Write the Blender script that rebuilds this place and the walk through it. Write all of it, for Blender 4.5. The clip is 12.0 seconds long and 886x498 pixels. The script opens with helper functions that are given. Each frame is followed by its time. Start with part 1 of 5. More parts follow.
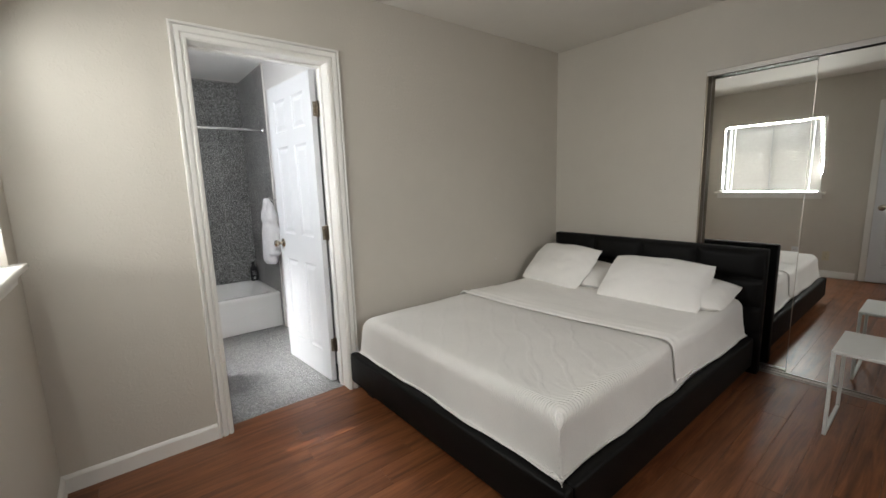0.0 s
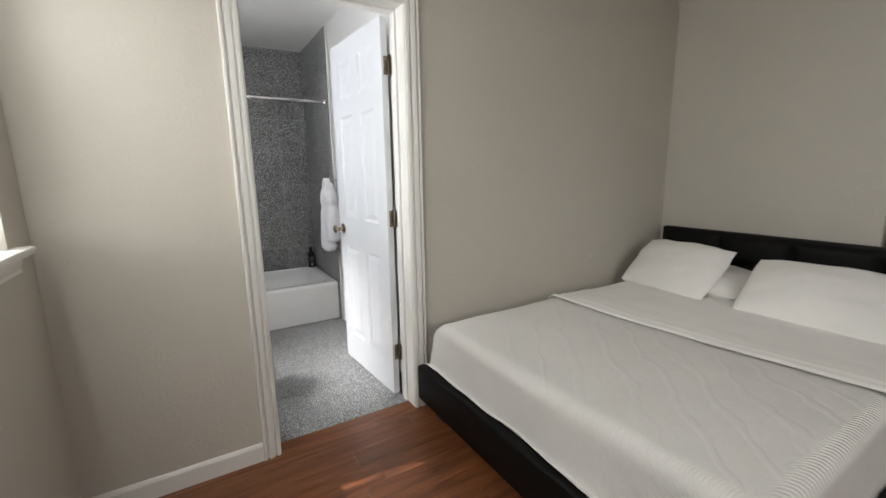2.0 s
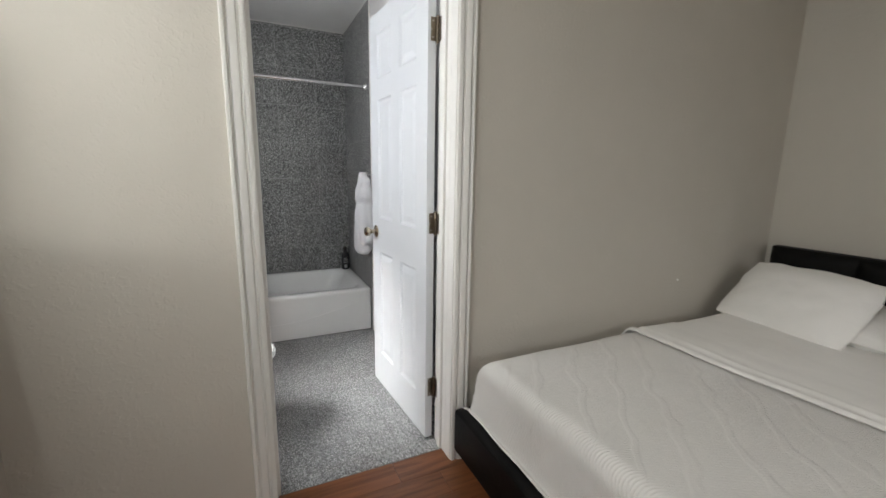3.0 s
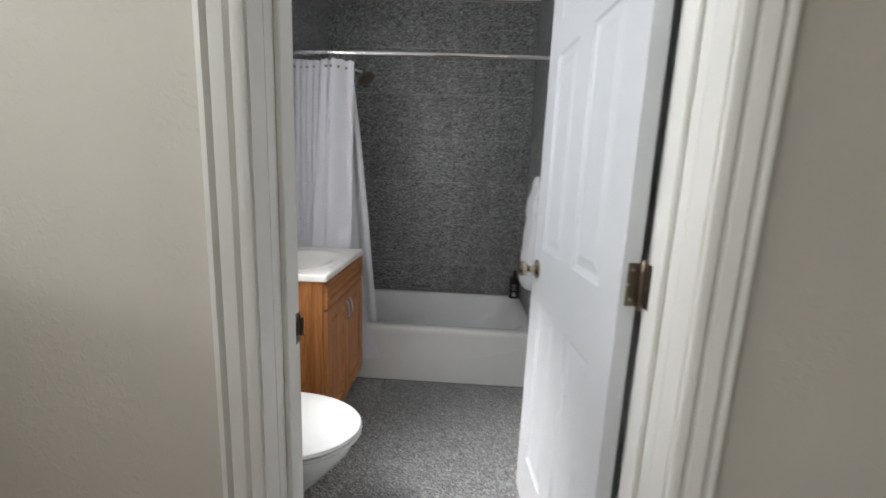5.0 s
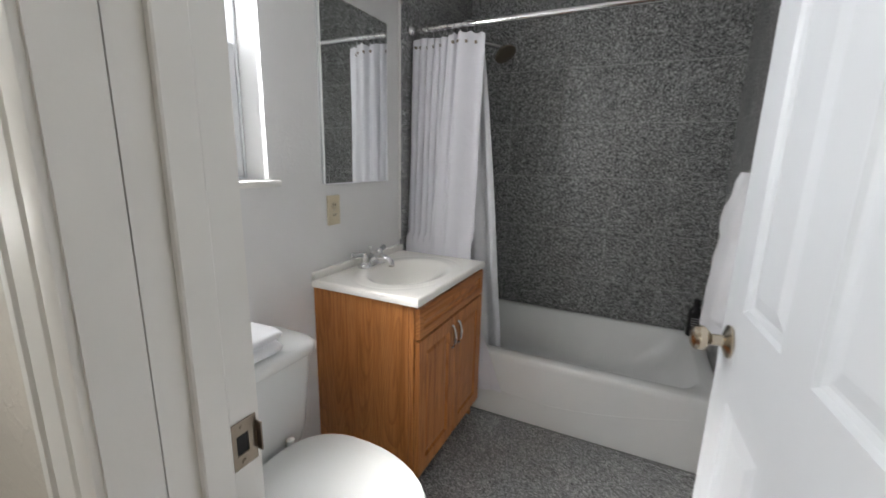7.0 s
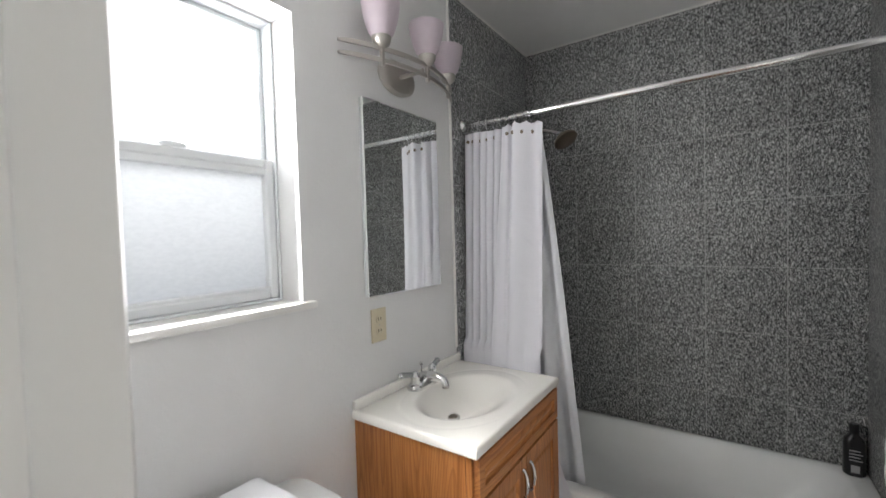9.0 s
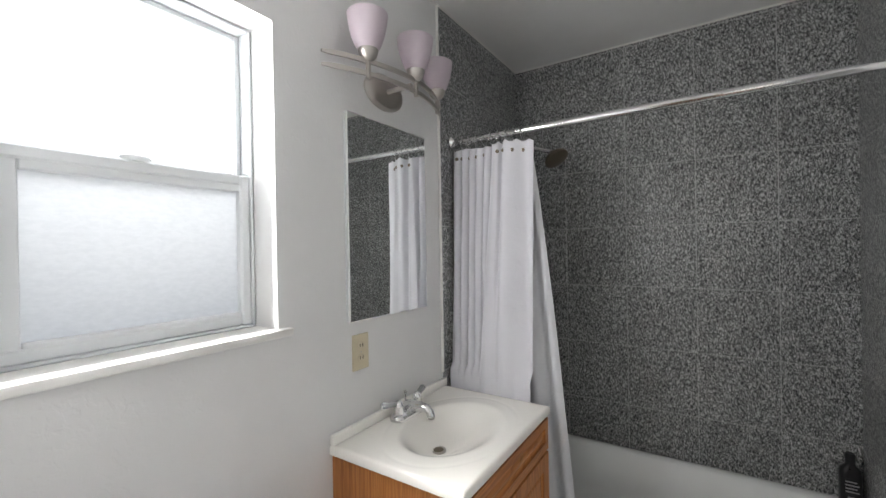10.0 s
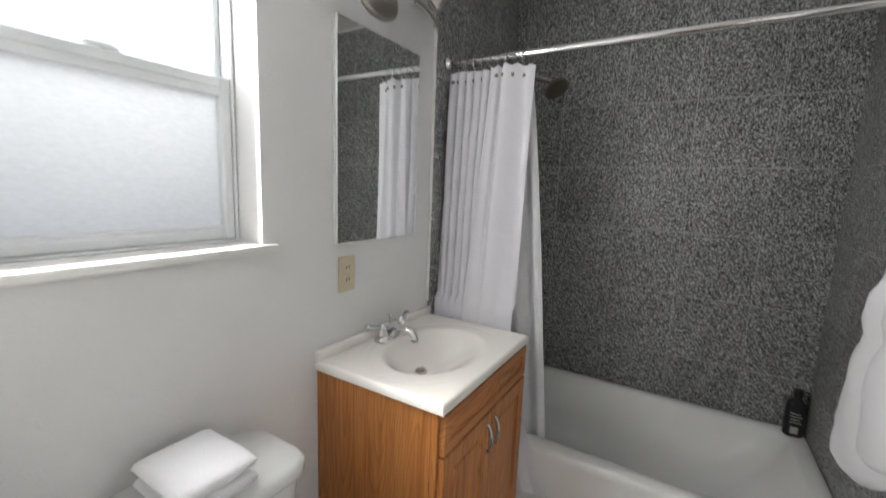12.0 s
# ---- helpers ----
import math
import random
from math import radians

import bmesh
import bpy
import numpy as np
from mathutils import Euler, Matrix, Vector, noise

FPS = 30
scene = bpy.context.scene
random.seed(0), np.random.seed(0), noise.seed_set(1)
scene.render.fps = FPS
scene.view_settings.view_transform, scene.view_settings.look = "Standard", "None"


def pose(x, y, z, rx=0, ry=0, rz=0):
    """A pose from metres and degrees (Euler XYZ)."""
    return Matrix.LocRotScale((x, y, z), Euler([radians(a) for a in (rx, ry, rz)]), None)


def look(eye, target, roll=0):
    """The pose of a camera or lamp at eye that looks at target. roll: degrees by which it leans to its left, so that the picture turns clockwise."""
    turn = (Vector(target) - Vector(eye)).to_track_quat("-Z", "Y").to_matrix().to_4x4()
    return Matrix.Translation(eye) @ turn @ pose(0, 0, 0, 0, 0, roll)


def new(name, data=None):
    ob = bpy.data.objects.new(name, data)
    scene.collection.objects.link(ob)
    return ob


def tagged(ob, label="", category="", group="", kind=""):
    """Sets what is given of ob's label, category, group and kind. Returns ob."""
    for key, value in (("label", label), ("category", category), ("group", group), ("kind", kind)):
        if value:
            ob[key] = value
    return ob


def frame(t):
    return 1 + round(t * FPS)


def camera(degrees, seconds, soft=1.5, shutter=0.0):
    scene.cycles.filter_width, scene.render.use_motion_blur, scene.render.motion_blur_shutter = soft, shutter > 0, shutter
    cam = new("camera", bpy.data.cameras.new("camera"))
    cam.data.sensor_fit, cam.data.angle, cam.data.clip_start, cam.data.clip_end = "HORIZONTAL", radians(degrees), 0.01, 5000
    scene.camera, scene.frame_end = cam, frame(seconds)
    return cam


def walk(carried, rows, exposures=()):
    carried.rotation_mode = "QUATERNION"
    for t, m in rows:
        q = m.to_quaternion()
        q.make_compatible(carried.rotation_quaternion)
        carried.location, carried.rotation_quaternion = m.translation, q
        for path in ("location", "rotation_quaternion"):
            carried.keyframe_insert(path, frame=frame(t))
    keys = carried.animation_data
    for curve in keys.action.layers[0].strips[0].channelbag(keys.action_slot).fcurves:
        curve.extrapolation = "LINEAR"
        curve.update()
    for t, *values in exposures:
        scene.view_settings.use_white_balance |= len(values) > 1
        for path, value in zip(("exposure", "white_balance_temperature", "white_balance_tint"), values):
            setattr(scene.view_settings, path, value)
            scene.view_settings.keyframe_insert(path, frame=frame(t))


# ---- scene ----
cam = camera(94.6, 12.0, shutter=0.5)
PATH = [
    (0, (0.327, -2.361, 1.316), (1.559, -0.818, 1.001), -1.8),
    (0.5, (0.337, -2.331, 1.3), (1.525, -0.76, 0.953), -1.7),
    (1, (0.35, -2.223, 1.28), (1.465, -0.601, 0.927), -1.6),
    (1.5, (0.384, -2.057, 1.271), (1.435, -0.391, 0.925), -1.6),
    (2, (0.475, -1.84, 1.265), (1.492, -0.157, 0.897), -0.9),
    (2.5, (0.582, -1.635, 1.248), (1.495, 0.107, 0.884), -0.0),
    (4.5, (0.934, -0.819, 1.233), (1.278, 1.114, 0.849), 2.6),
    (5, (1.026, -0.636, 1.225), (0.94, 1.331, 0.868), 2.3),
    (5.5, (1.068, -0.483, 1.242), (0.731, 1.453, 0.867), 2.1),
    (6, (1.095, -0.342, 1.231), (0.547, 1.55, 0.883), 3.1),
    (6.5, (1.104, -0.246, 1.236), (0.443, 1.595, 0.82), 2.6),
    (7, (1.114, -0.156, 1.255), (0.259, 1.601, 0.828), 1.3),
    (7.5, (1.14, -0.086, 1.275), (0.073, 1.571, 0.933), -0.1),
    (7.7, (1.118, -0.066, 1.293), (0.028, 1.578, 0.961), 0.1),
    (9.3, (1.003, 0.089, 1.377), (-0.123, 1.741, 1.353), -2.2),
    (9.5, (0.992, 0.098, 1.388), (-0.109, 1.767, 1.373), -2.0),
    (10, (0.978, 0.128, 1.387), (-0.111, 1.805, 1.378), -1.0),
    (10.5, (0.982, 0.137, 1.405), (-0.151, 1.785, 1.442), 0.3),
    (11, (0.969, 0.124, 1.418), (-0.156, 1.778, 1.429), 1.3),
    (11.5, (0.985, 0.143, 1.383), (-0.125, 1.804, 1.284), 1.3),
    (12, (0.957, 0.138, 1.341), (-0.059, 1.835, 1.043), 2.2),
]
walk(cam, [(t, look(eye, target, roll)) for t, eye, target, roll in PATH],
     [(0, 0.26, 6560, 10), (2.5, 0.13, 6520, 10), (4.5, -0.12, 6500, 10), (5, -0.16, 6470, 10), (5.5, -0.18, 6340, 10), (6.5, -0.08, 6440, 10), (7.5, 0.08, 6660, 10),
      (9.5, 0.20, 6640, 10), (11, 0.14, 6650, 10), (11.5, 0.12, 6700, 10), (12, 0.13, 6720, 10)])

# ---- light ----
SUN_EL, SUN_AZ = 52.0, -6.5          # height of the sun, heading of its rays from +x
world = bpy.data.worlds.new("sky")
scene.world = world
world.use_nodes = True
wn = world.node_tree
sky = wn.nodes.new("ShaderNodeTexSky")
sky.sky_type, sky.sun_disc = 'NISHITA', False
sky.sun_elevation = radians(SUN_EL)
sky.sun_rotation = radians(270 - SUN_AZ)
wn.links.new(sky.outputs[0], wn.nodes["Background"].inputs[0])
wn.nodes["Background"].inputs[1].default_value = 0.12

sun = new("sun", bpy.data.lights.new("sun", 'SUN'))
sun.data.energy, sun.data.angle, sun.data.color = 4.0, radians(0.6), (1.0, 0.95, 0.86)
ca, ce = math.cos(radians(SUN_AZ)), math.cos(radians(SUN_EL))
sun_way = Vector((ca * ce, math.sin(radians(SUN_AZ)) * ce, -math.sin(radians(SUN_EL))))
sun.matrix_world = look(-12 * sun_way, (0, 0, 0))


def window_lamp(name, loc, wy, hz, watts, color):
    lamp = new(name, bpy.data.lights.new(name, 'AREA'))
    lamp.data.shape, lamp.data.size, lamp.data.size_y = 'RECTANGLE', wy, hz
    lamp.data.energy, lamp.data.color = watts, color
    x, y, z = loc
    lamp.matrix_world = Matrix(((0, 0, -1, x), (-1, 0, 0, y), (0, 1, 0, z), (0, 0, 0, 1)))
    return lamp


window_lamp("sky_bedroom_window", (-0.24, -0.745, 1.53), 1.10, 0.92, 10, (1.0, 0.985, 0.97))
# daylight that spills past the four edges of the closed blind
for eye, aim, wide, tall, watts in (((-0.012, -0.745, 1.975), (2.4, -0.80, 0.30), 1.04, 0.016, 5.6),
                                    ((-0.012, -1.284, 1.54), (2.6, -1.0, 0.75), 0.014, 0.84, 12.0),
                                    ((-0.012, -0.206, 1.54), (2.6, -0.6, 1.30), 0.014, 0.84, 0.85),
                                    ((-0.012, -0.745, 1.075), (2.6, -0.80, 1.6), 1.04, 0.010, 1.5)):
    spill = window_lamp("sky_past_blind", (0, 0, 0), wide, tall, watts, (0.965, 0.985, 0.965))
    spill.matrix_world = look(eye, aim)
    spill.data.spread = radians(166)
window_lamp("sky_bath_window", (0.0, 0.53, 1.585), 0.50, 0.78, 11.2, (0.96, 0.975, 1.0))
window_lamp("sky_outside_upper_sash", (-0.21, 0.53, 1.81), 0.60, 0.38, 9, (0.97, 0.985, 1.0))
window_lamp("sky_outside_lower_sash", (-0.30, 0.53, 1.43), 0.60, 0.30, 0.72, (0.99, 0.98, 1.0))
# aimed area lamp, stands in for sun scattered by the lower pane
glow = window_lamp("sunlit_lower_sash", (0, 0, 0), 0.42, 0.15, 2.5, (1.0, 0.99, 0.97))
glow.matrix_world = look((-0.01, 0.53, 1.40), (1.40, 0.78, 0.0))
glow.data.spread = radians(44)
# fill lamp added in the unseen wall behind, to brighten bed and walls
back_fill = window_lamp("sky_back_window", (0, 0, 0), 1.36, 1.06, 5.4, (1.0, 0.965, 0.91))
back_fill.matrix_world = look((1.9, -3.73, 1.72), (1.95, -0.9, 0.35))
back_fill.data.spread = radians(105)

# ---- materials ----


def shader(name):
    m = bpy.data.materials.new(name)
    m.use_nodes = True
    nt = m.node_tree
    return m, nt, nt.nodes["Principled BSDF"]


def link(nt, a, b):
    nt.links.new(a, b)


def position(nt, scale=(1, 1, 1), rot=(0, 0, 0), shift=None):
    geo = nt.nodes.new("ShaderNodeNewGeometry")
    mp = nt.nodes.new("ShaderNodeMapping")
    mp.inputs["Scale"].default_value = scale
    mp.inputs["Rotation"].default_value = rot
    link(nt, geo.outputs["Position"], mp.inputs["Vector"])
    if shift:
        info = nt.nodes.new("ShaderNodeObjectInfo")
        mul = nt.nodes.new("ShaderNodeVectorMath")
        mul.operation = 'SCALE'
        mul.inputs[0].default_value = shift
        link(nt, info.outputs["Random"], mul.inputs["Scale"])
        add = nt.nodes.new("ShaderNodeVectorMath")
        link(nt, mp.outputs[0], add.inputs[0])
        link(nt, mul.outputs[0], add.inputs[1])
        return add.outputs[0]
    return mp.outputs[0]


def noise_tex(nt, vec, scale, detail=4.0, rough=0.55, distortion=0.0):
    n = nt.nodes.new("ShaderNodeTexNoise")
    n.inputs["Scale"].default_value, n.inputs["Detail"].default_value = scale, detail
    n.inputs["Roughness"].default_value, n.inputs["Distortion"].default_value = rough, distortion
    link(nt, vec, n.inputs["Vector"])
    return n.outputs["Fac"]


def ramp(nt, fac, stops):
    r = nt.nodes.new("ShaderNodeValToRGB")
    el = r.color_ramp.elements
    while len(el) < len(stops):
        el.new(0.5)
    for e, (p, c) in zip(el, stops):
        e.position, e.color = p, (*c, 1)
    link(nt, fac, r.inputs[0])
    return r.outputs[0]


def mix(nt, fac, a, b, mode='MIX'):
    m = nt.nodes.new("ShaderNodeMix")
    m.data_type, m.blend_type = 'RGBA', mode
    for sock, v in ((m.inputs[0], fac), (m.inputs[6], a), (m.inputs[7], b)):
        if isinstance(v, (int, float)):
            sock.default_value = v
        elif isinstance(v, tuple):
            sock.default_value = (*v, 1)
        else:
            link(nt, v, sock)
    return m.outputs[2]


def bump(nt, bsdf, height, strength, distance, after=None):
    b = nt.nodes.new("ShaderNodeBump")
    b.inputs["Strength"].default_value, b.inputs["Distance"].default_value = strength, distance
    link(nt, height, b.inputs["Height"])
    if after is not None:
        link(nt, after, b.inputs["Normal"])
    link(nt, b.outputs[0], bsdf.inputs["Normal"])
    return b.outputs[0]


def plain(name, color, rough=0.5, metal=0.0, var=0.06, grain=60.0, relief=0.0, spec=0.5):
    """A painted, moulded or metal surface: slight blotches, fine grain, faint relief."""
    m, nt, p = shader(name)
    v = position(nt)
    big = noise_tex(nt, v, 3.0, 3)
    dark = tuple(c * (1 - var) for c in color)
    light = tuple(min(1, c * (1 + var * 0.6)) for c in color)
    col = ramp(nt, big, [(0.3, dark), (0.7, light)])
    link(nt, col, p.inputs["Base Color"])
    fine = noise_tex(nt, v, grain, 4)
    rr = nt.nodes.new("ShaderNodeMapRange")
    rr.inputs["To Min"].default_value, rr.inputs["To Max"].default_value = max(0.02, rough - 0.07), min(1, rough + 0.07)
    link(nt, fine, rr.inputs["Value"])
    link(nt, rr.outputs[0], p.inputs["Roughness"])
    p.inputs["Metallic"].default_value = metal
    p.inputs["Specular IOR Level"].default_value = spec
    if relief:
        bump(nt, p, fine, 0.5, relief)
    return m


def wall_paint(name, color, relief, rough=0.6):
    """Rolled paint over knocked-down plaster."""
    m, nt, p = shader(name)
    v = position(nt)
    big = noise_tex(nt, v, 1.3, 4)
    smear = noise_tex(nt, v, 9.0, 5, 0.6)
    c0, c1 = tuple(c * 0.95 for c in color), tuple(min(1, c * 1.02) for c in color)
    base = ramp(nt, big, [(0.3, c0), (0.7, c1)])
    base = mix(nt, 0.25, base, ramp(nt, smear, [(0.35, c0), (0.65, c1)]))
    link(nt, base, p.inputs["Base Color"])
    p.inputs["Roughness"].default_value = rough
    blobs = noise_tex(nt, v, 58.0, 3, 0.55, 0.5)
    cut = ramp(nt, blobs, [(0.49, (0, 0, 0)), (0.66, (1, 1, 1))])
    where = ramp(nt, noise_tex(nt, v, 9.0, 2), [(0.28, (0.15, 0.15, 0.15)), (0.60, (1, 1, 1))])
    first = bump(nt, p, mix(nt, 1.0, cut, where, 'MULTIPLY'), 0.55, relief)
    bump(nt, p, noise_tex(nt, v, 110.0, 4), 0.22, relief * 0.5, first)
    return m


def wood(name, a, b, dark, along, rough, scale=1.0, shift=None, figure=0.0):
    """Grain drawn out along one axis, with darker veins and pores."""
    m, nt, p = shader(name)
    st = [22.0 * scale] * 3
    st[along] = 1.5 * scale
    v = position(nt, tuple(st), shift=shift)
    g = noise_tex(nt, v, 1.0, 7, 0.62, 1.4)
    col = ramp(nt, g, [(0.30, dark), (0.45, a), (0.62, b), (0.75, a)])
    if figure:                                  # nested arches of the growth rings
        sf = [5.5] * 3
        sf[along] = 0.75
        field = noise_tex(nt, position(nt, tuple(sf)), 1.0, 1.5, 0.35, 0.3)
        times = nt.nodes.new("ShaderNodeMath")
        times.operation = 'MULTIPLY'
        times.inputs[1].default_value = 34.0
        link(nt, field, times.inputs[0])
        rings = nt.nodes.new("ShaderNodeMath")
        rings.operation = 'FRACT'
        link(nt, times.outputs[0], rings.inputs[0])
        line = ramp(nt, rings.outputs[0], [(0.0, (figure,) * 3), (0.28, (figure * 0.25,) * 3), (0.62, (0, 0, 0)), (0.93, (0, 0, 0)), (1.0, (figure,) * 3)])
        col = mix(nt, line, col, dark)
    pores = [160.0 * scale] * 3
    pores[along] = 7.0 * scale
    vp = position(nt, tuple(pores), shift=shift)
    pr = noise_tex(nt, vp, 1.0, 3)
    col = mix(nt, ramp(nt, pr, [(0.36, (0.38,) * 3), (0.50, (0, 0, 0))]), col, dark)
    if shift:
        info = nt.nodes.new("ShaderNodeObjectInfo")
        col = mix(nt, 0.5, col, ramp(nt, info.outputs["Random"], [(0.0, (0.72, 0.70, 0.68)), (1.0, (1.0, 1.0, 1.0))]), 'MULTIPLY')
    link(nt, col, p.inputs["Base Color"])
    p.inputs["Roughness"].default_value = rough
    rr = nt.nodes.new("ShaderNodeMapRange")
    rr.inputs["To Min"].default_value, rr.inputs["To Max"].default_value = rough - 0.08, rough + 0.12
    link(nt, noise_tex(nt, position(nt), 6.0, 5), rr.inputs["Value"])
    link(nt, rr.outputs[0], p.inputs["Roughness"])
    bump(nt, p, pr, 0.25, 0.0006)
    return m


def granite(name, lo, mid, hi, rough):
    """Grey speckled granite, flecks of four to eight millimetres."""
    m, nt, p = shader(name)
    v = position(nt, (1.25, 1.25, 0.62), (radians(28), radians(32), radians(20)), shift=(3.1, 1.7, 2.3))
    f = noise_tex(nt, v, 138.0, 5, 0.80, 0.8)
    col = ramp(nt, f, [(0.42, lo), (0.50, mid), (0.585, hi)])
    vo = nt.nodes.new("ShaderNodeTexVoronoi")
    vo.inputs["Scale"].default_value = 260.0
    link(nt, v, vo.inputs["Vector"])
    sep = nt.nodes.new("ShaderNodeSeparateColor")
    link(nt, vo.outputs["Color"], sep.inputs[0])
    spk = ramp(nt, sep.outputs[0], [(0.0, (0.45,) * 3), (0.5, (0.95,) * 3), (1.0, (1.35,) * 3)])
    col = mix(nt, 0.8, col, spk, 'MULTIPLY')
    cloud = noise_tex(nt, v, 5.0, 3)
    col = mix(nt, 0.6, col, ramp(nt, cloud, [(0.3, (0.8, 0.8, 0.8)), (0.7, (1.12, 1.12, 1.12))]), 'MULTIPLY')
    info = nt.nodes.new("ShaderNodeObjectInfo")
    col = mix(nt, 0.7, col, ramp(nt, info.outputs["Random"], [(0.0, (0.86,) * 3), (1.0, (1.1,) * 3)]), 'MULTIPLY')
    link(nt, col, p.inputs["Base Color"])
    p.inputs["Roughness"].default_value = rough
    bump(nt, p, f, 0.2, 0.0008)
    return m


def cloth(name, color, weave=900.0, quilt=False, translucent=0.0, terry=False):
    m, nt, p = shader(name)
    v = position(nt)
    big = noise_tex(nt, v, 4.0, 4)
    link(nt, ramp(nt, big, [(0.3, tuple(c * 0.95 for c in color)), (0.7, color)]), p.inputs["Base Color"])
    p.inputs["Roughness"].default_value = 0.9
    p.inputs["Sheen Weight"].default_value = 0.15
    p.inputs["Specular IOR Level"].default_value = 0.2
    crease = noise_tex(nt, v, 11.0, 5, 0.6, 0.6)
    n0 = bump(nt, p, crease, 0.35, 0.012)
    if quilt:
        w = nt.nodes.new("ShaderNodeTexWave")
        w.wave_type, w.bands_direction = 'BANDS', 'X'
        w.inputs["Scale"].default_value, w.inputs["Distortion"].default_value = 40.0, 0.9
        link(nt, position(nt, rot=(radians(48), radians(20), radians(-62))), w.inputs["Vector"])
        n1 = bump(nt, p, w.outputs["Fac"], 0.9, 0.0045, n0)
        w2 = nt.nodes.new("ShaderNodeTexWave")
        w2.wave_type, w2.bands_direction = 'BANDS', 'Y'
        w2.inputs["Scale"].default_value, w2.inputs["Distortion"].default_value = 2.3, 5.0
        w2.inputs["Detail Scale"].default_value = 1.6
        link(nt, position(nt, rot=(0, 0, radians(-50))), w2.inputs["Vector"])
        line = ramp(nt, w2.outputs["Fac"], [(0.86, (0, 0, 0)), (0.97, (1, 1, 1))])
        n0 = bump(nt, p, line, 0.26, 0.005, n1)
    bump(nt, p, noise_tex(nt, v, weave, 2), 0.9 if terry else 0.25, 0.003 if terry else 0.0008, n0)
    if translucent:
        tr = nt.nodes.new("ShaderNodeBsdfTranslucent")
        tr.inputs[0].default_value = (*color, 1)
        mx = nt.nodes.new("ShaderNodeMixShader")
        mx.inputs[0].default_value = translucent
        link(nt, p.outputs[0], mx.inputs[1])
        link(nt, tr.outputs[0], mx.inputs[2])
        link(nt, mx.outputs[0], nt.nodes["Material Output"].inputs[0])
    return m


def thin_pass(name, color, share, rough=0.5):
    """A thin sheet that passes a share of the light on, diffused."""
    m, nt, p = shader(name)
    v = position(nt, (1, 1, 1))
    col = ramp(nt, noise_tex(nt, v, 30.0, 3), [(0.3, tuple(c * 0.95 for c in color)), (0.7, color)])
    link(nt, col, p.inputs["Base Color"])
    p.inputs["Roughness"].default_value = rough
    tr = nt.nodes.new("ShaderNodeBsdfTranslucent")
    link(nt, col, tr.inputs[0])
    mx = nt.nodes.new("ShaderNodeMixShader")
    mx.inputs[0].default_value = share
    link(nt, p.outputs[0], mx.inputs[1])
    link(nt, tr.outputs[0], mx.inputs[2])
    link(nt, mx.outputs[0], nt.nodes["Material Output"].inputs[0])
    return m


def frosted(name):
    """Obscured glass: diffuses what comes through, faint pebbled blotches."""
    m, nt, p = shader(name)
    v = position(nt, (1, 0.6, 1.5))
    blot = noise_tex(nt, v, 85.0, 4, 0.65)
    col = ramp(nt, blot, [(0.36, (0.74, 0.752, 0.762)), (0.64, (0.80, 0.81, 0.82))])
    p.inputs["Base Color"].default_value = (0.75, 0.78, 0.80, 1)
    p.inputs["Roughness"].default_value = 0.25
    tr = nt.nodes.new("ShaderNodeBsdfTranslucent")
    link(nt, col, tr.inputs[0])
    mx = nt.nodes.new("ShaderNodeMixShader")
    mx.inputs[0].default_value = 0.85
    link(nt, p.outputs[0], mx.inputs[1])
    link(nt, tr.outputs[0], mx.inputs[2])
    link(nt, mx.outputs[0], nt.nodes["Material Output"].inputs[0])
    bump(nt, p, blot, 0.3, 0.002)
    return m


def clear_glass(name):
    m, nt, p = shader(name)
    p.inputs["Base Color"].default_value = (0.95, 0.98, 0.97, 1)
    p.inputs["Roughness"].default_value = 0.0
    p.inputs["Transmission Weight"].default_value = 1.0
    p.inputs["IOR"].default_value = 1.1
    return m


def mirror_mat(name):
    m, nt, p = shader(name)
    p.inputs["Base Color"].default_value = (0.92, 0.94, 0.93, 1)
    p.inputs["Metallic"].default_value = 1.0
    smudge = noise_tex(nt, position(nt), 2.2, 5)
    rr = nt.nodes.new("ShaderNodeMapRange")
    rr.inputs["To Min"].default_value, rr.inputs["To Max"].default_value = 0.0, 0.02
    link(nt, smudge, rr.inputs["Value"])
    link(nt, rr.outputs[0], p.inputs["Roughness"])
    return m


def leather(name, color):
    m, nt, p = shader(name)
    v = position(nt)
    link(nt, ramp(nt, noise_tex(nt, v, 5.0, 4), [(0.3, tuple(c * 0.7 for c in color)), (0.7, color)]), p.inputs["Base Color"])
    p.inputs["Roughness"].default_value = 0.52
    p.inputs["Specular IOR Level"].default_value = 0.16
    vo = nt.nodes.new("ShaderNodeTexVoronoi")
    vo.inputs["Scale"].default_value = 420.0
    link(nt, v, vo.inputs["Vector"])
    n0 = bump(nt, p, vo.outputs["Distance"], 0.3, 0.001)
    bump(nt, p, noise_tex(nt, v, 14.0, 3), 0.3, 0.004, n0)
    return m


M_WALL = wall_paint("bedroom_wall_paint", (0.57, 0.533, 0.472), 0.0012)
M_BWALL = wall_paint("bath_wall_paint", (0.75, 0.744, 0.735), 0.0006, 0.5)
M_CEIL = wall_paint("ceiling_paint", (0.74, 0.71, 0.66), 0.0012, 0.8)
M_BCEIL = wall_paint("bath_ceiling_paint", (0.84, 0.835, 0.82), 0.0008, 0.75)
M_TRIM = plain("white_trim_paint", (0.79, 0.775, 0.74), 0.35, var=0.04, grain=40, relief=0.0006)
M_DOOR = plain("white_door_paint", (0.68, 0.70, 0.725), 0.38, var=0.03, grain=35, relief=0.0006)
M_VINYL = plain("white_vinyl", (0.66, 0.675, 0.685), 0.35, var=0.03)
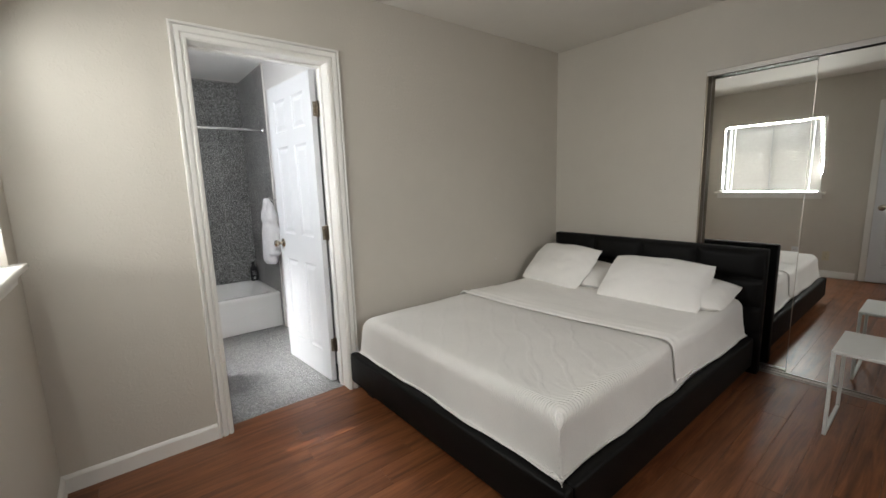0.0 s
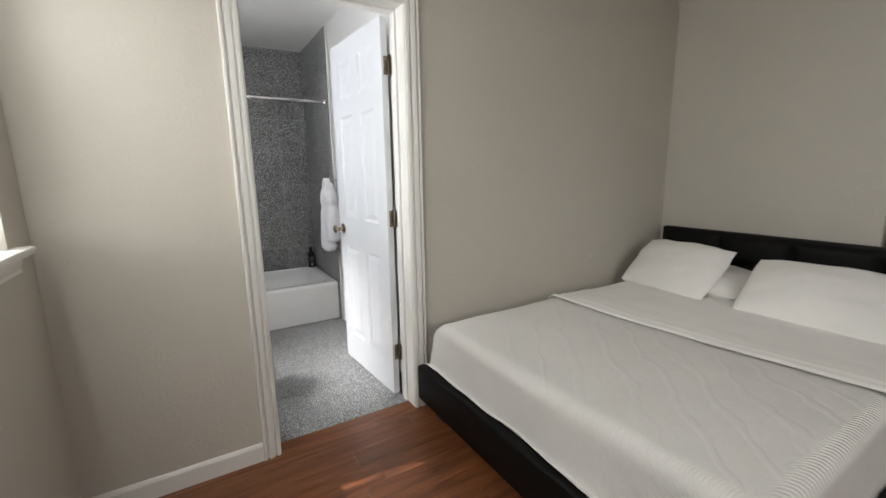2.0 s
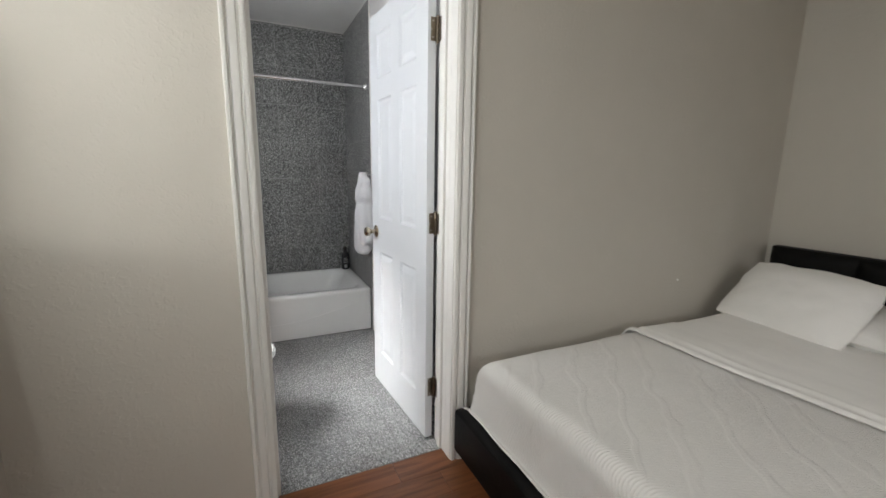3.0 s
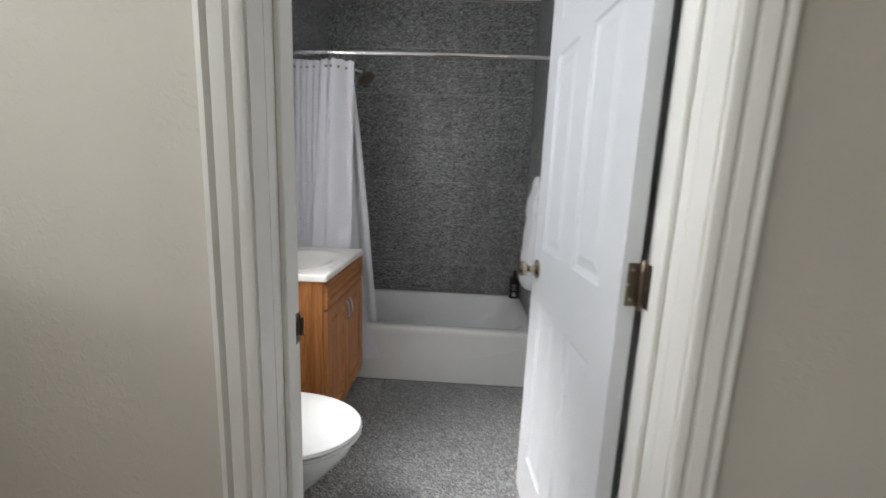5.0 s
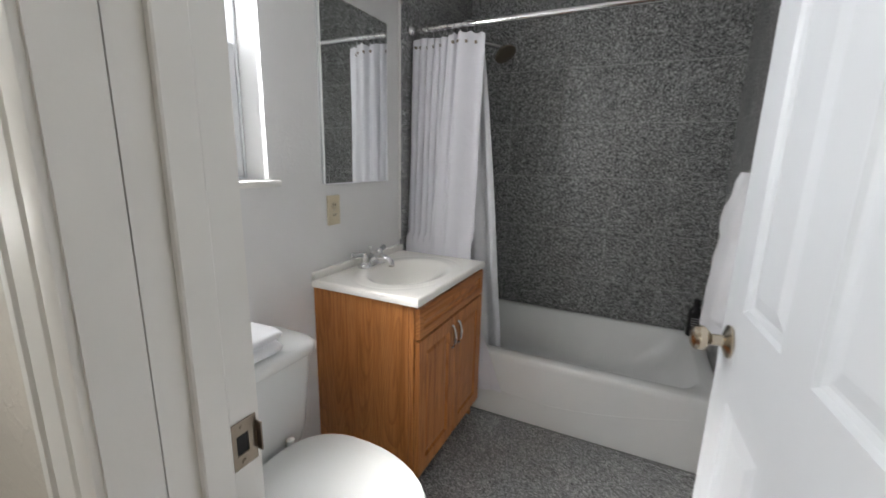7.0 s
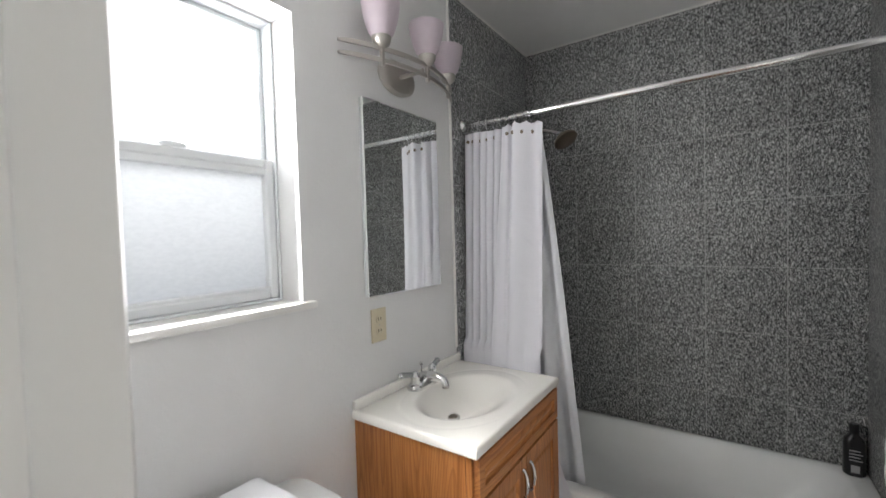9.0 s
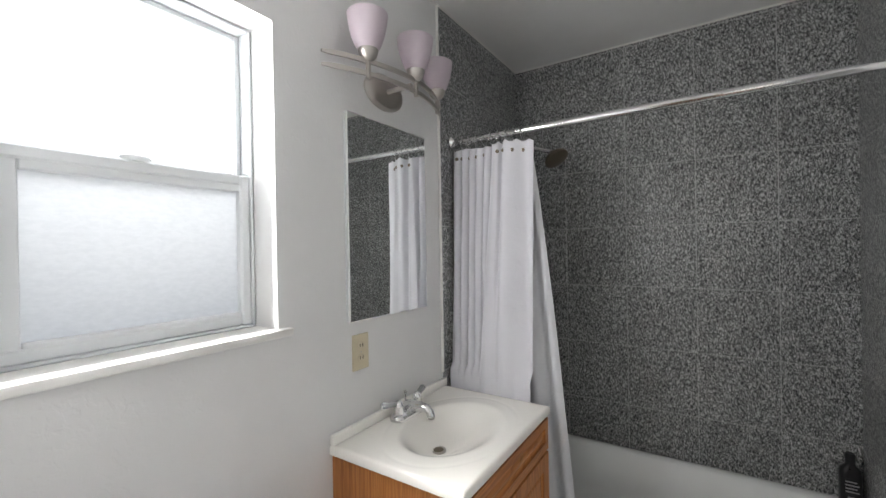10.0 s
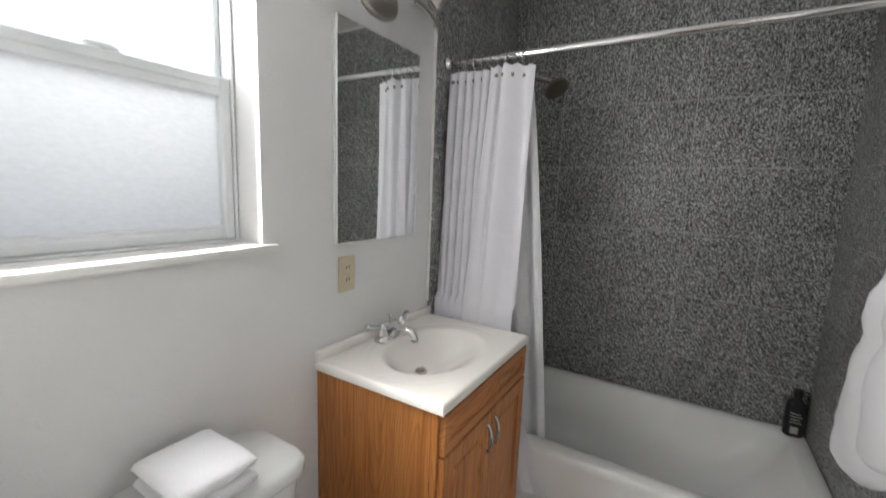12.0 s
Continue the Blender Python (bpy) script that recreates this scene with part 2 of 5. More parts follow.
M_FLOOR = wood("red_brown_laminate", (0.175, 0.060, 0.022), (0.255, 0.095, 0.037), (0.075, 0.024, 0.010), 0, 0.34, 0.8, shift=(9.0, 3.0, 1.0))
M_OAK = wood("honey_oak", (0.50, 0.190, 0.052), (0.57, 0.240, 0.075), (0.27, 0.085, 0.020), 2, 0.42, 1.0, figure=0.5)
M_OAK_H = wood("honey_oak_rail", (0.50, 0.190, 0.052), (0.57, 0.240, 0.075), (0.27, 0.085, 0.020), 1, 0.42, 1.0, figure=0.6)
M_GRANITE = granite("grey_granite", (0.022, 0.023, 0.025), (0.205, 0.208, 0.206), (0.66, 0.66, 0.655), 0.36)
M_GRANITE_F = granite("grey_granite_floor", (0.030, 0.031, 0.033), (0.225, 0.227, 0.231), (0.74, 0.74, 0.74), 0.34)
M_GROUT = plain("grey_grout", (0.52, 0.52, 0.51), 0.9, grain=120, relief=0.001)
M_GROUT_F = plain("dark_floor_grout", (0.24, 0.24, 0.24), 0.9, grain=120, relief=0.001)
M_TUB = plain("white_enamel", (0.86, 0.865, 0.85), 0.24, var=0.03)
M_CHINA = plain("white_china", (0.72, 0.73, 0.72), 0.10, var=0.02)
M_MARBLE = plain("cultured_marble", (0.90, 0.875, 0.82), 0.18, var=0.03)
M_CHROME = plain("chrome", (0.72, 0.72, 0.72), 0.12, 1.0)
M_NICKEL = plain("brushed_nickel", (0.52, 0.49, 0.45), 0.32, 1.0, grain=200)
M_BRASS = plain("antique_brass", (0.24, 0.20, 0.155), 0.34, 1.0, var=0.15)
M_KNOB = plain("satin_brass", (0.52, 0.455, 0.36), 0.22, 1.0)
M_SHADE = thin_pass("mauve_frosted_shade", (0.72, 0.63, 0.68), 0.35, 0.35)
M_BLIND = thin_pass("white_blind_slat", (0.82, 0.81, 0.79), 0.42, 0.5)
M_CURTAIN = cloth("white_curtain_cloth", (0.89, 0.88, 0.92), 700, translucent=0.25)
M_LINER = thin_pass("grey_white_liner", (0.92, 0.92, 0.94), 0.25, 0.4)
M_TOWEL = cloth("white_terry", (0.86, 0.86, 0.88), 330, terry=True)
M_QUILT = cloth("white_quilted_cotton", (0.91, 0.885, 0.85), 700, quilt=True)
M_SHEET = cloth("white_cotton_sheet", (0.92, 0.90, 0.87), 900)
M_LEATHER = leather("black_leatherette", (0.0055, 0.0052, 0.0052))
M_FROST = frosted("obscured_glass")
M_GLASS = clear_glass("clear_glass")
M_MIRROR = mirror_mat("mirror_silver")
M_BLACK = plain("black_plastic", (0.012, 0.012, 0.013), 0.3)
# near-black that paints the shade inside small holes and slots
M_DARK = plain("hole_shade", (0.01, 0.01, 0.01), 0.8)
M_LABEL = plain("label_grey", (0.45, 0.45, 0.46), 0.5)
M_ALMOND = plain("almond_plastic", (0.60, 0.53, 0.38), 0.35)
M_TABLE = plain("white_powder_coat", (0.74, 0.74, 0.71), 0.4)
M_LEAF = plain("green_leaf", (0.05, 0.16, 0.04), 0.4, var=0.3)
M_ACRYLIC = plain("clear_acrylic", (0.62, 0.64, 0.64), 0.08, 0.6)
M_STUCCO = wall_paint("outside_stucco", (0.60, 0.55, 0.48), 0.003, 0.9)
M_GROUND = plain("outside_ground", (0.22, 0.21, 0.19), 0.9, var=0.3, grain=20, relief=0.004)

# ---- building blocks ----
ROOT = {}
BATH = []                                 # what stands in the bathroom
BATH_DY = -0.03                           # its set-off against the bedroom


def thing(name, loc, label, category, group="", kind="", turn=0):
    e = new(name)
    e.empty_display_size = 0.1
    e.matrix_world = pose(*loc, 0, 0, turn)
    ROOT[e.name] = Vector(loc) if not turn else None
    return tagged(e, label, category, group, kind)


def part(name, bm, mat, parent=None, label="", smooth=None, local=False):
    """Links a bmesh as one mesh object, drawn in world places, under a thing or a part."""
    base = ROOT.get(parent.name) if parent is not None else None
    if base is not None and not local:
        bmesh.ops.translate(bm, verts=bm.verts[:], vec=-base)
    me = bpy.data.meshes.new(name)
    bmesh.ops.recalc_face_normals(bm, faces=bm.faces[:])
    bm.to_mesh(me)
    bm.free()
    me.materials.append(mat)
    if smooth is not None:
        me.shade_smooth()
        me.set_sharp_from_angle(angle=radians(smooth))
    ob = new(name, me)
    if parent is not None:
        ob.parent = parent
        ROOT[ob.name] = base
    if label:
        ob["label"] = label
    return ob


def setting(name, bm, mat, label, category):
    return tagged(part(name, bm, mat), label, category, "", "structure")


def box(bm, x0, x1, y0, y1, z0, z1, bev=0.0, seg=1):
    vs = [bm.verts.new((x, y, z)) for x in (x0, x1) for y in (y0, y1) for z in (z0, z1)]
    fs = [bm.faces.new([vs[i] for i in f]) for f in ((0, 1, 3, 2), (4, 6, 7, 5), (0, 4, 5, 1), (2, 3, 7, 6), (0, 2, 6, 4), (1, 5, 7, 3))]
    if bev:
        es = list({e for f in fs for e in f.edges})
        bmesh.ops.bevel(bm, geom=es, offset=bev, segments=seg, profile=0.5, affect='EDGES')
    return bm


def newbox(*a, **k):
    return box(bmesh.new(), *a, **k)


def loft(bm, rings, close=True, cap0=True, cap1=True):
    """Skins a row of rings with the same number of points."""
    rows = [[bm.verts.new(p) for p in r] for r in rings]
    n = len(rows[0])
    for a, b in zip(rows, rows[1:]):
        for i in range(n if close else n - 1):
            j = (i + 1) % n
            bm.faces.new((a[i], a[j], b[j], b[i]))
    if close and cap0:
        bm.faces.new(rows[0][::-1])
    if close and cap1:
        bm.faces.new(rows[-1])
    return bm


def tube(bm, pts, r, seg=10):
    """A round bar along points; r may be a row of radii."""
    pts = [Vector(p) for p in pts]
    rs = r if isinstance(r, (list, tuple)) else [r] * len(pts)
    rings, up = [], Vector((0, 0, 1))
    for i, p in enumerate(pts):
        d = (pts[min(i + 1, len(pts) - 1)] - pts[max(i - 1, 0)]).normalized()
        u = d.cross(up if abs(d.z) < 0.9 else Vector((1, 0, 0))).normalized()
        w = u.cross(d)
        rings.append([p + rs[i] * (math.cos(a) * u + math.sin(a) * w) for a in [2 * math.pi * k / seg for k in range(seg)]])
    return loft(bm, rings)


def lathe(bm, profile, origin, axis='Z', seg=24, sx=1.0, sy=1.0):
    """Turns (radius, height) pairs round an axis through the origin."""
    o, rings = Vector(origin), []
    for r, h in profile:
        ring = []
        for k in range(seg):
            a = 2 * math.pi * k / seg
            c, s = r * math.cos(a) * sx, r * math.sin(a) * sy
            v = {'Z': (c, s, h), 'X': (h, c, s), 'Y': (c, h, s)}[axis]
            ring.append(o + Vector(v))
        rings.append(ring)
    return loft(bm, rings)


def rounded_rect(x0, x1, y0, y1, r, z, n=6):
    pts = []
    for cx, cy, a0 in ((x1 - r, y1 - r, 0), (x0 + r, y1 - r, 90), (x0 + r, y0 + r, 180), (x1 - r, y0 + r, 270)):
        for k in range(n + 1):
            a = radians(a0 + 90 * k / n)
            pts.append((cx + r * math.cos(a), cy + r * math.sin(a), z))
    return pts


def sheet(bm, nu, nv, f):
    """A grid of points f(u, v), u and v from 0 to 1."""
    g = [[bm.verts.new(f(i / nu, j / nv)) for j in range(nv + 1)] for i in range(nu + 1)]
    for i in range(nu):
        for j in range(nv):
            bm.faces.new((g[i][j], g[i + 1][j], g[i + 1][j + 1], g[i][j + 1]))
    return bm


def thicken(bm, t):
    """Gives an open sheet real thickness: a second skin t along the normals, joined round the rim."""
    bm.normal_update()
    rim = [e for e in bm.edges if len(e.link_faces) == 1]
    old = list(bm.faces)
    twin = {v: bm.verts.new(v.co - t * v.normal) for v in list(bm.verts)}
    for f in old:
        bm.faces.new([twin[v] for v in reversed(f.verts)])
    for e in rim:
        a, b = e.verts
        bm.faces.new((a, b, twin[b], twin[a]))
    return bm


def wall_with_holes(bm, axis, at0, at1, a0, a1, z0, z1, holes):
    """A wall slab square to an axis, cut by oblong openings (a0, a1, z0, z1)."""
    xs = sorted({a0, a1, *[h[0] for h in holes], *[h[1] for h in holes]})
    zs = sorted({z0, z1, *[h[2] for h in holes], *[h[3] for h in holes]})
    grid = {}

    def vert(i, j, k):
        if (i, j, k) not in grid:
            p = (at0, at1)[k]
            grid[i, j, k] = bm.verts.new((p, xs[i], zs[j]) if axis == 'x' else (xs[i], p, zs[j]))
        return grid[i, j, k]

    def solid(i, j):
        if not (0 <= i < len(xs) - 1 and 0 <= j < len(zs) - 1):
            return False
        ca_, cz_ = (xs[i] + xs[i + 1]) / 2, (zs[j] + zs[j + 1]) / 2
        return not any(h[0] < ca_ < h[1] and h[2] < cz_ < h[3] for h in holes)

    for i in range(len(xs) - 1):
        for j in range(len(zs) - 1):
            if not solid(i, j):
                continue
            for k in (0, 1):
                bm.faces.new((vert(i, j, k), vert(i + 1, j, k), vert(i + 1, j + 1, k), vert(i, j + 1, k)))
            for di, dj, e in ((-1, 0, ((i, j), (i, j + 1))), (1, 0, ((i + 1, j), (i + 1, j + 1))), (0, -1, ((i, j), (i + 1, j))), (0, 1, ((i, j + 1), (i + 1, j + 1)))):
                if not solid(i + di, j + dj):
                    (p, q), (r, s) = e
                    bm.faces.new((vert(p, q, 0), vert(r, s, 0), vert(r, s, 1), vert(p, q, 1)))
    return bm


# ---- plan ----
RX, RB, CH = 3.60, -3.75, 2.438            # bedroom: far wall, wall behind, ceiling
PT = 0.16                                 # thickness of the wall between the rooms
DL, DR, DH = 0.697, 1.392, 2.030          # bathroom doorway
BX0, BX1, BY1, BCH = 0.02, 1.50, 2.44, 2.412   # bathroom
W1 = (-1.30, -0.19, 1.06, 2.00)           # bedroom window
W2 = (0.294, 0.825, 1.175, 1.993)         # bathroom window
CL0, CL1, CLH = -1.220, -3.12, 1.998       # closet opening

# ---- structure ----
setting("wall_west", wall_with_holes(bmesh.new(), 'x', -0.17, 0.0, RB, PT / 2, 0, CH, [(*W1[:2], *W1[2:])]), M_WALL,
                    "light greige textured bedroom wall with a window", "wall")
setting("wall_north", wall_with_holes(bmesh.new(), 'y', 0.0, PT / 2, 0.0, RX, 0, CH, [(DL - 0.018, DR + 0.018, -1, DH + 0.018)]), M_WALL,
                    "light greige textured wall with the bathroom doorway", "wall")
setting("wall_bath_south", wall_with_holes(bmesh.new(), 'y', PT / 2 + 0.002, PT, BX0 + 0.001, BX1 - 0.001, 0, CH, [(DL - 0.018, DR + 0.018, -1, DH + 0.018)]), M_BWALL,
        "white painted bathroom wall round the doorway", "wall")
BATH.append(setting("wall_bath_west", wall_with_holes(bmesh.new(), 'x', -0.17, BX0, PT / 2 + 0.034, BY1 + 0.12, 0, CH, [W2]), M_BWALL,
        "white painted bathroom wall with a window", "wall"))
BATH.append(setting("wall_bath_north", newbox(BX0, BX1, BY1 + 0.0018, BY1 + 0.12, 0, CH), M_GROUT, "grey grouted wall behind the tub", "wall"))
BATH.append(setting("wall_bath_east", newbox(BX1, BX1 + 0.10, PT / 2 + 0.034, BY1 + 0.12, 0, CH), M_BWALL, "white painted bathroom wall", "wall"))
setting("wall_east", wall_with_holes(bmesh.new(), 'x', RX, RX + 0.14, RB, PT / 2, 0, CH, [(CL1, CL0, -1, CLH)]), M_WALL,
        "light greige textured wall behind the bed", "wall")
# closes the room out of view; its opening is added for the fill lamp
setting("wall_south", wall_with_holes(bmesh.new(), 'y', RB - 0.12, RB - 0.002, -0.17, RX + 0.14, 0, CH, [(1.2, 2.6, 1.15, 2.25)]), M_WALL, "unseen light greige bedroom wall with an added window opening", "wall")
setting("closet_back", newbox(RX + 0.16, RX + 0.24, CL1 - 0.1, CL0 + 0.1, 0, CH), M_WALL, "plain wall behind the closet doors", "wall")
setting("ceiling", newbox(-0.17, RX + 0.14, RB - 0.12, PT / 2, CH + 0.002, CH + 0.10), M_CEIL, "off-white textured bedroom ceiling", "ceiling")
BATH.append(setting("ceiling_bath", newbox(-0.17, BX1 + 0.10, PT / 2 + 0.034, BY1 + 0.12, BCH, BCH + 0.10), M_BCEIL, "white painted bathroom ceiling", "ceiling"))
setting("roof_eave", newbox(-0.78, 3.9, -4.1, 2.9, 2.56, 2.64), M_STUCCO, "roof slab with an overhanging eave", "roof")
# unseen slab, added so that no sun band falls on the lower bathroom pane
setting("porch_roof", newbox(-2.2, -0.781, 0.0, 2.9, 2.56, 2.64), M_STUCCO, "unseen slab added to keep the sun off the bathroom window", "roof")
setting("ground", newbox(-60, 60, -60, 60, -0.30, -0.12), M_GROUND, "bare pale ground outside the house", "ground")


def baseboard(name, runs):
    """Runs of (x0, y0, x1, y1, nx, ny): along a wall, n points into the room."""
    bm = bmesh.new()
    prof = ((0, 0), (0.013, 0), (0.013, 0.070), (0.009, 0.078), (0.004, 0.084), (0, 0.085))
    for x0, y0, x1, y1, nx, ny in runs:
        loft(bm, [[(x + nx * d, y + ny * d, z) for d, z in prof] for x, y in ((x0, y0), (x1, y1))])
    return setting(name, bm, M_TRIM, "white painted wooden baseboard", "baseboard")


baseboard("baseboard", [(0.0, -0.001, DL - 0.075, -0.001, 0, -1), (DR + 0.075, -0.001, RX, -0.001, 0, -1),
                        (0.001, -0.0, 0.001, -1.70, 1, 0), (RX - 0.001, -0.01, RX - 0.001, CL0 + 0.01, -1, 0)])

CASE = ((0.0, 0.0), (0.0, 0.007), (0.006, 0.011), (0.015, 0.012), (0.0170, 0.0015), (0.0225, 0.002), (0.027, 0.012), (0.041, 0.016),
        (0.047, 0.017), (0.0490, 0.004), (0.0550, 0.0045), (0.058, 0.018), (0.066, 0.019), (0.070, 0.013), (0.070, 0.0))


def casing(bm, left, right, top, y, out):
    """Moulded trim round three sides; d runs from the opening outwards."""
    for j in range(len(CASE) - 1):
        (d0, h0), (d1, h1) = CASE[j], CASE[j + 1]
        path = []
        for d, h in ((d0, h0), (d1, h1)):
            path.append([(left - d, y + out * h, 0), (left - d, y + out * h, top + d), (right + d, y + out * h, top + d), (right + d, y + out * h, 0)])
        a, b = [[bm.verts.new(p) for p in q] for q in path]
        for k in range(3):
            bm.faces.new((a[k], a[k + 1], b[k + 1], b[k]))
    bmesh.ops.remove_doubles(bm, verts=bm.verts[:], dist=1e-5)
    return bm


door_frame = thing("door_frame", (DL, 0, 0), "white painted door frame with moulded casing and jambs", "door frame", kind="structure")
part("casing", casing(bmesh.new(), DL - 0.004, DR + 0.004, DH + 0.004, -0.001, -1), M_TRIM, door_frame, "white fluted casing", 30)
part("bath_casing", casing(bmesh.new(), DL - 0.004, DR + 0.004, DH + 0.004, PT + 0.001, 1), M_TRIM, door_frame, "white fluted casing", 30)
for side, s in ((DL, -1), (DR, 1)):
    lo, hi = sorted((side, side + s * 0.016))
    part("jamb_extension", newbox(lo, hi, -0.001, 0.0480, 0, DH), M_TRIM, door_frame)
    part("jamb", newbox(lo, hi, 0.0495, PT + 0.001, 0, DH), M_TRIM, door_frame)
    lo, hi = sorted((side, side - s * 0.011))
    part("door_stop", newbox(lo, hi, PT - 0.078, PT - 0.041, 0, DH - 0.011, bev=0.002), M_TRIM, door_frame)
part("head_jamb", newbox(DL - 0.016, DR + 0.016, -0.001, PT + 0.001, DH + 0.0005, DH + 0.016), M_TRIM, door_frame)
part("head_stop", newbox(DL + 0.0005, DR - 0.0005, PT - 0.078, PT - 0.041, DH - 0.011, DH, bev=0.002), M_TRIM, door_frame)
strike = bmesh.new()
wall_with_holes(strike, 'x', DL - 0.001, DL + 0.002, PT - 0.040, PT - 0.001, 0.870, 0.934, [(PT - 0.030, PT - 0.013, 0.888, 0.916)])
box(strike, DL - 0.001, DL + 0.010, PT - 0.001, PT + 0.001, 0.882, 0.922)
part("strike", strike, M_BRASS, door_frame, "brass strike plate")
# solid dark block, paints the shade seen through the plate's hole
part("strike_hole", newbox(DL - 0.0008, DL + 0.0004, PT - 0.030, PT - 0.013, 0.888, 0.916), M_DARK, door_frame)
for z in (0.878, 0.926):
    part("screw", lathe(bmesh.new(), [(0.0001, 0.0032), (0.003, 0.0030), (0.0035, 0.002)], (DL, PT - 0.0215, z), 'X', 10), M_BRASS, door_frame)


def panelled_door(name, w, h, loc, turn, label, knob_at):
    """Six raised panels; the hinge edge at x = 0, the leaf towards +x, its room face at y = 0.
    Built in its own place, then turned."""
    t = 0.035
    d = thing(name, loc, label, "door", turn=turn)
    st, mid = 0.105, 0.10
    pw = (w - 2 * st - mid) / 2
    cols = [(st, st + pw), (st + pw + mid, w - st)]
    rows = [(0.20, 0.80), (0.985, 1.60), (1.70, 1.915)]
    bm = bmesh.new()
    wall_with_holes(bm, 'y', 0, t, 0, w, 0.008, h, [(c0, c1, r0, r1) for c0, c1 in cols for r0, r1 in rows])
    part("leaf", bm, M_DOOR, d, "", local=True)
    for c0, c1 in cols:
        for r0, r1 in rows:
            bm = bmesh.new()
            for s, y in ((1, 0.0), (-1, t)):
                rings = []
                for ins, dep in ((0.0, 0.0), (0.006, 0.006), (0.014, 0.009), (0.020, 0.009), (0.046, 0.003), (0.05, 0.003)):
                    yy = y + s * dep
                    rings.append([(c0 + ins, yy, r0 + ins), (c1 - ins, yy, r0 + ins), (c1 - ins, yy, r1 - ins), (c0 + ins, yy, r1 - ins)])
                loft(bm, rings, True, False, True)
            part("panel", bm, M_DOOR, d, local=True)
    kx, kz = knob_at
    part("knob", lathe(bmesh.new(), [(0.033, -0.001), (0.033, -0.005), (0.028, -0.010), (0.012, -0.014), (0.011, -0.032), (0.016, -0.037), (0.0240, -0.045), (0.0255, -0.056), (0.0225, -0.064), (0.015, -0.068), (0.003, -0.069)],
                              (kx, 0, kz), 'Y', 24), M_KNOB, d, "satin brass door knob", 40, local=True)
    part("knob", lathe(bmesh.new(), [(0.033, t + 0.001), (0.033, t + 0.005), (0.012, t + 0.014), (0.011, t + 0.032), (0.016, t + 0.037), (0.0240, t + 0.045), (0.0255, t + 0.056), (0.0225, t + 0.064), (0.015, t + 0.068), (0.003, t + 0.069)],
                       (kx, 0, kz), 'Y', 24), M_KNOB, d, "satin brass door knob", 40, local=True)
    return d


# the leaf swings into the bathroom on the east jamb
HX, HY = DR - 0.004, PT - 0.008
bath_door = panelled_door("door_1", 0.675, 2.015, (HX - 0.008, HY + 0.016, 0.006), 94.3,
                          "white six-panel wooden door standing open into the bathroom", (0.612, 0.908))
for z in (0.26, 1.02, 1.79):
    part("hinge_leaf", newbox(-0.0016, -0.0002, -0.002, 0.023, z - 0.044, z + 0.044), M_BRASS, bath_door, "worn brass hinge leaf", local=True)
    for k, zz in enumerate((z - 0.030, z, z + 0.030)):
        part("screw", lathe(bmesh.new(), [(0.004, -0.0016), (0.0035, -0.0024), (0.0005, -0.0026)], (0, 0.013 + 0.008 * (k % 2), zz), 'X', 10), M_NICKEL, bath_door, local=True)
    part("hinge_pin", lathe(bmesh.new(), [(0.003, z - 0.052), (0.0066, z - 0.047), (0.0066, z - 0.015), (0.0055, z - 0.0145), (0.0066, z - 0.014), (0.0066, z + 0.014), (0.0055, z + 0.0145), (0.0066, z + 0.015), (0.0066, z + 0.047), (0.003, z + 0.052)],
                            (-0.006, -0.005, 0), 'Z', 12), M_BRASS, bath_door, "worn brass hinge knuckle", 40, local=True)
    part("hinge_plate", newbox(DR - 0.0025, DR - 0.0005, HY - 0.034, HY + 0.002, z - 0.038, z + 0.05), M_BRASS, door_frame)

# ---- bedroom window with blind ----


def frame_ring(bm, x0, x1, y0, y1, z0, z1, w, bev=0.003):
    box(bm, x0, x1, y0, y0 + w, z0, z1, bev)
    box(bm, x0, x1, y1 - w, y1, z0, z1, bev)
    box(bm, x0, x1, y0 + w, y1 - w, z0, z0 + w, bev)
    box(bm, x0, x1, y0 + w, y1 - w, z1 - w, z1, bev)
    return bm


def sill(bm, y0, y1, z, x_in, x_out, reach, th=0.022):
    box(bm, x_in, x_out, y0, y1, z - th, z)
    box(bm, x_out - 0.0, x_out + reach, y0 - 0.05, y1 + 0.05, z - th, z, 0.006, 2)
    return bm


win = thing("window_1", (-0.10, -0.745, W1[2]), "white framed sliding window behind a closed blind", "window", kind="structure")
part("window_frame", frame_ring(bmesh.new(), -0.150, -0.085, W1[0] + 0.001, W1[1] - 0.001, W1[2] + 0.001, W1[3] - 0.001, 0.04), M_VINYL, win)
part("mullion", newbox(-0.140, -0.095, -0.775, -0.715, W1[2] + 0.041, W1[3] - 0.041, 0.003), M_VINYL, win)
for y0, y1 in ((W1[0] + 0.041, -0.775), (-0.715, W1[1] - 0.041)):
    pane = part("pane", newbox(-0.120, -0.116, y0, y1, W1[2] + 0.041, W1[3] - 0.041), M_GLASS, win)
    pane.visible_shadow = False
sl = bmesh.new()
box(sl, -0.085, 0.045, W1[0] - 0.05, W1[1] + 0.065, W1[2] - 0.020, W1[2] + 0.004, 0.006, 2)
part("window_sill", sl, M_TRIM, win, "white painted wooden sill", 40)
ap = bmesh.new()
loft(ap, [[(0.001, y, W1[2] - 0.021), (0.017, y, W1[2] - 0.021), (0.015, y, W1[2] - 0.045), (0.010, y, W1[2] - 0.060), (0.012, y, W1[2] - 0.070), (0.001, y, W1[2] - 0.076)] for y in (W1[0] - 0.02, W1[1] + 0.035)])
part("apron", ap, M_TRIM, win)

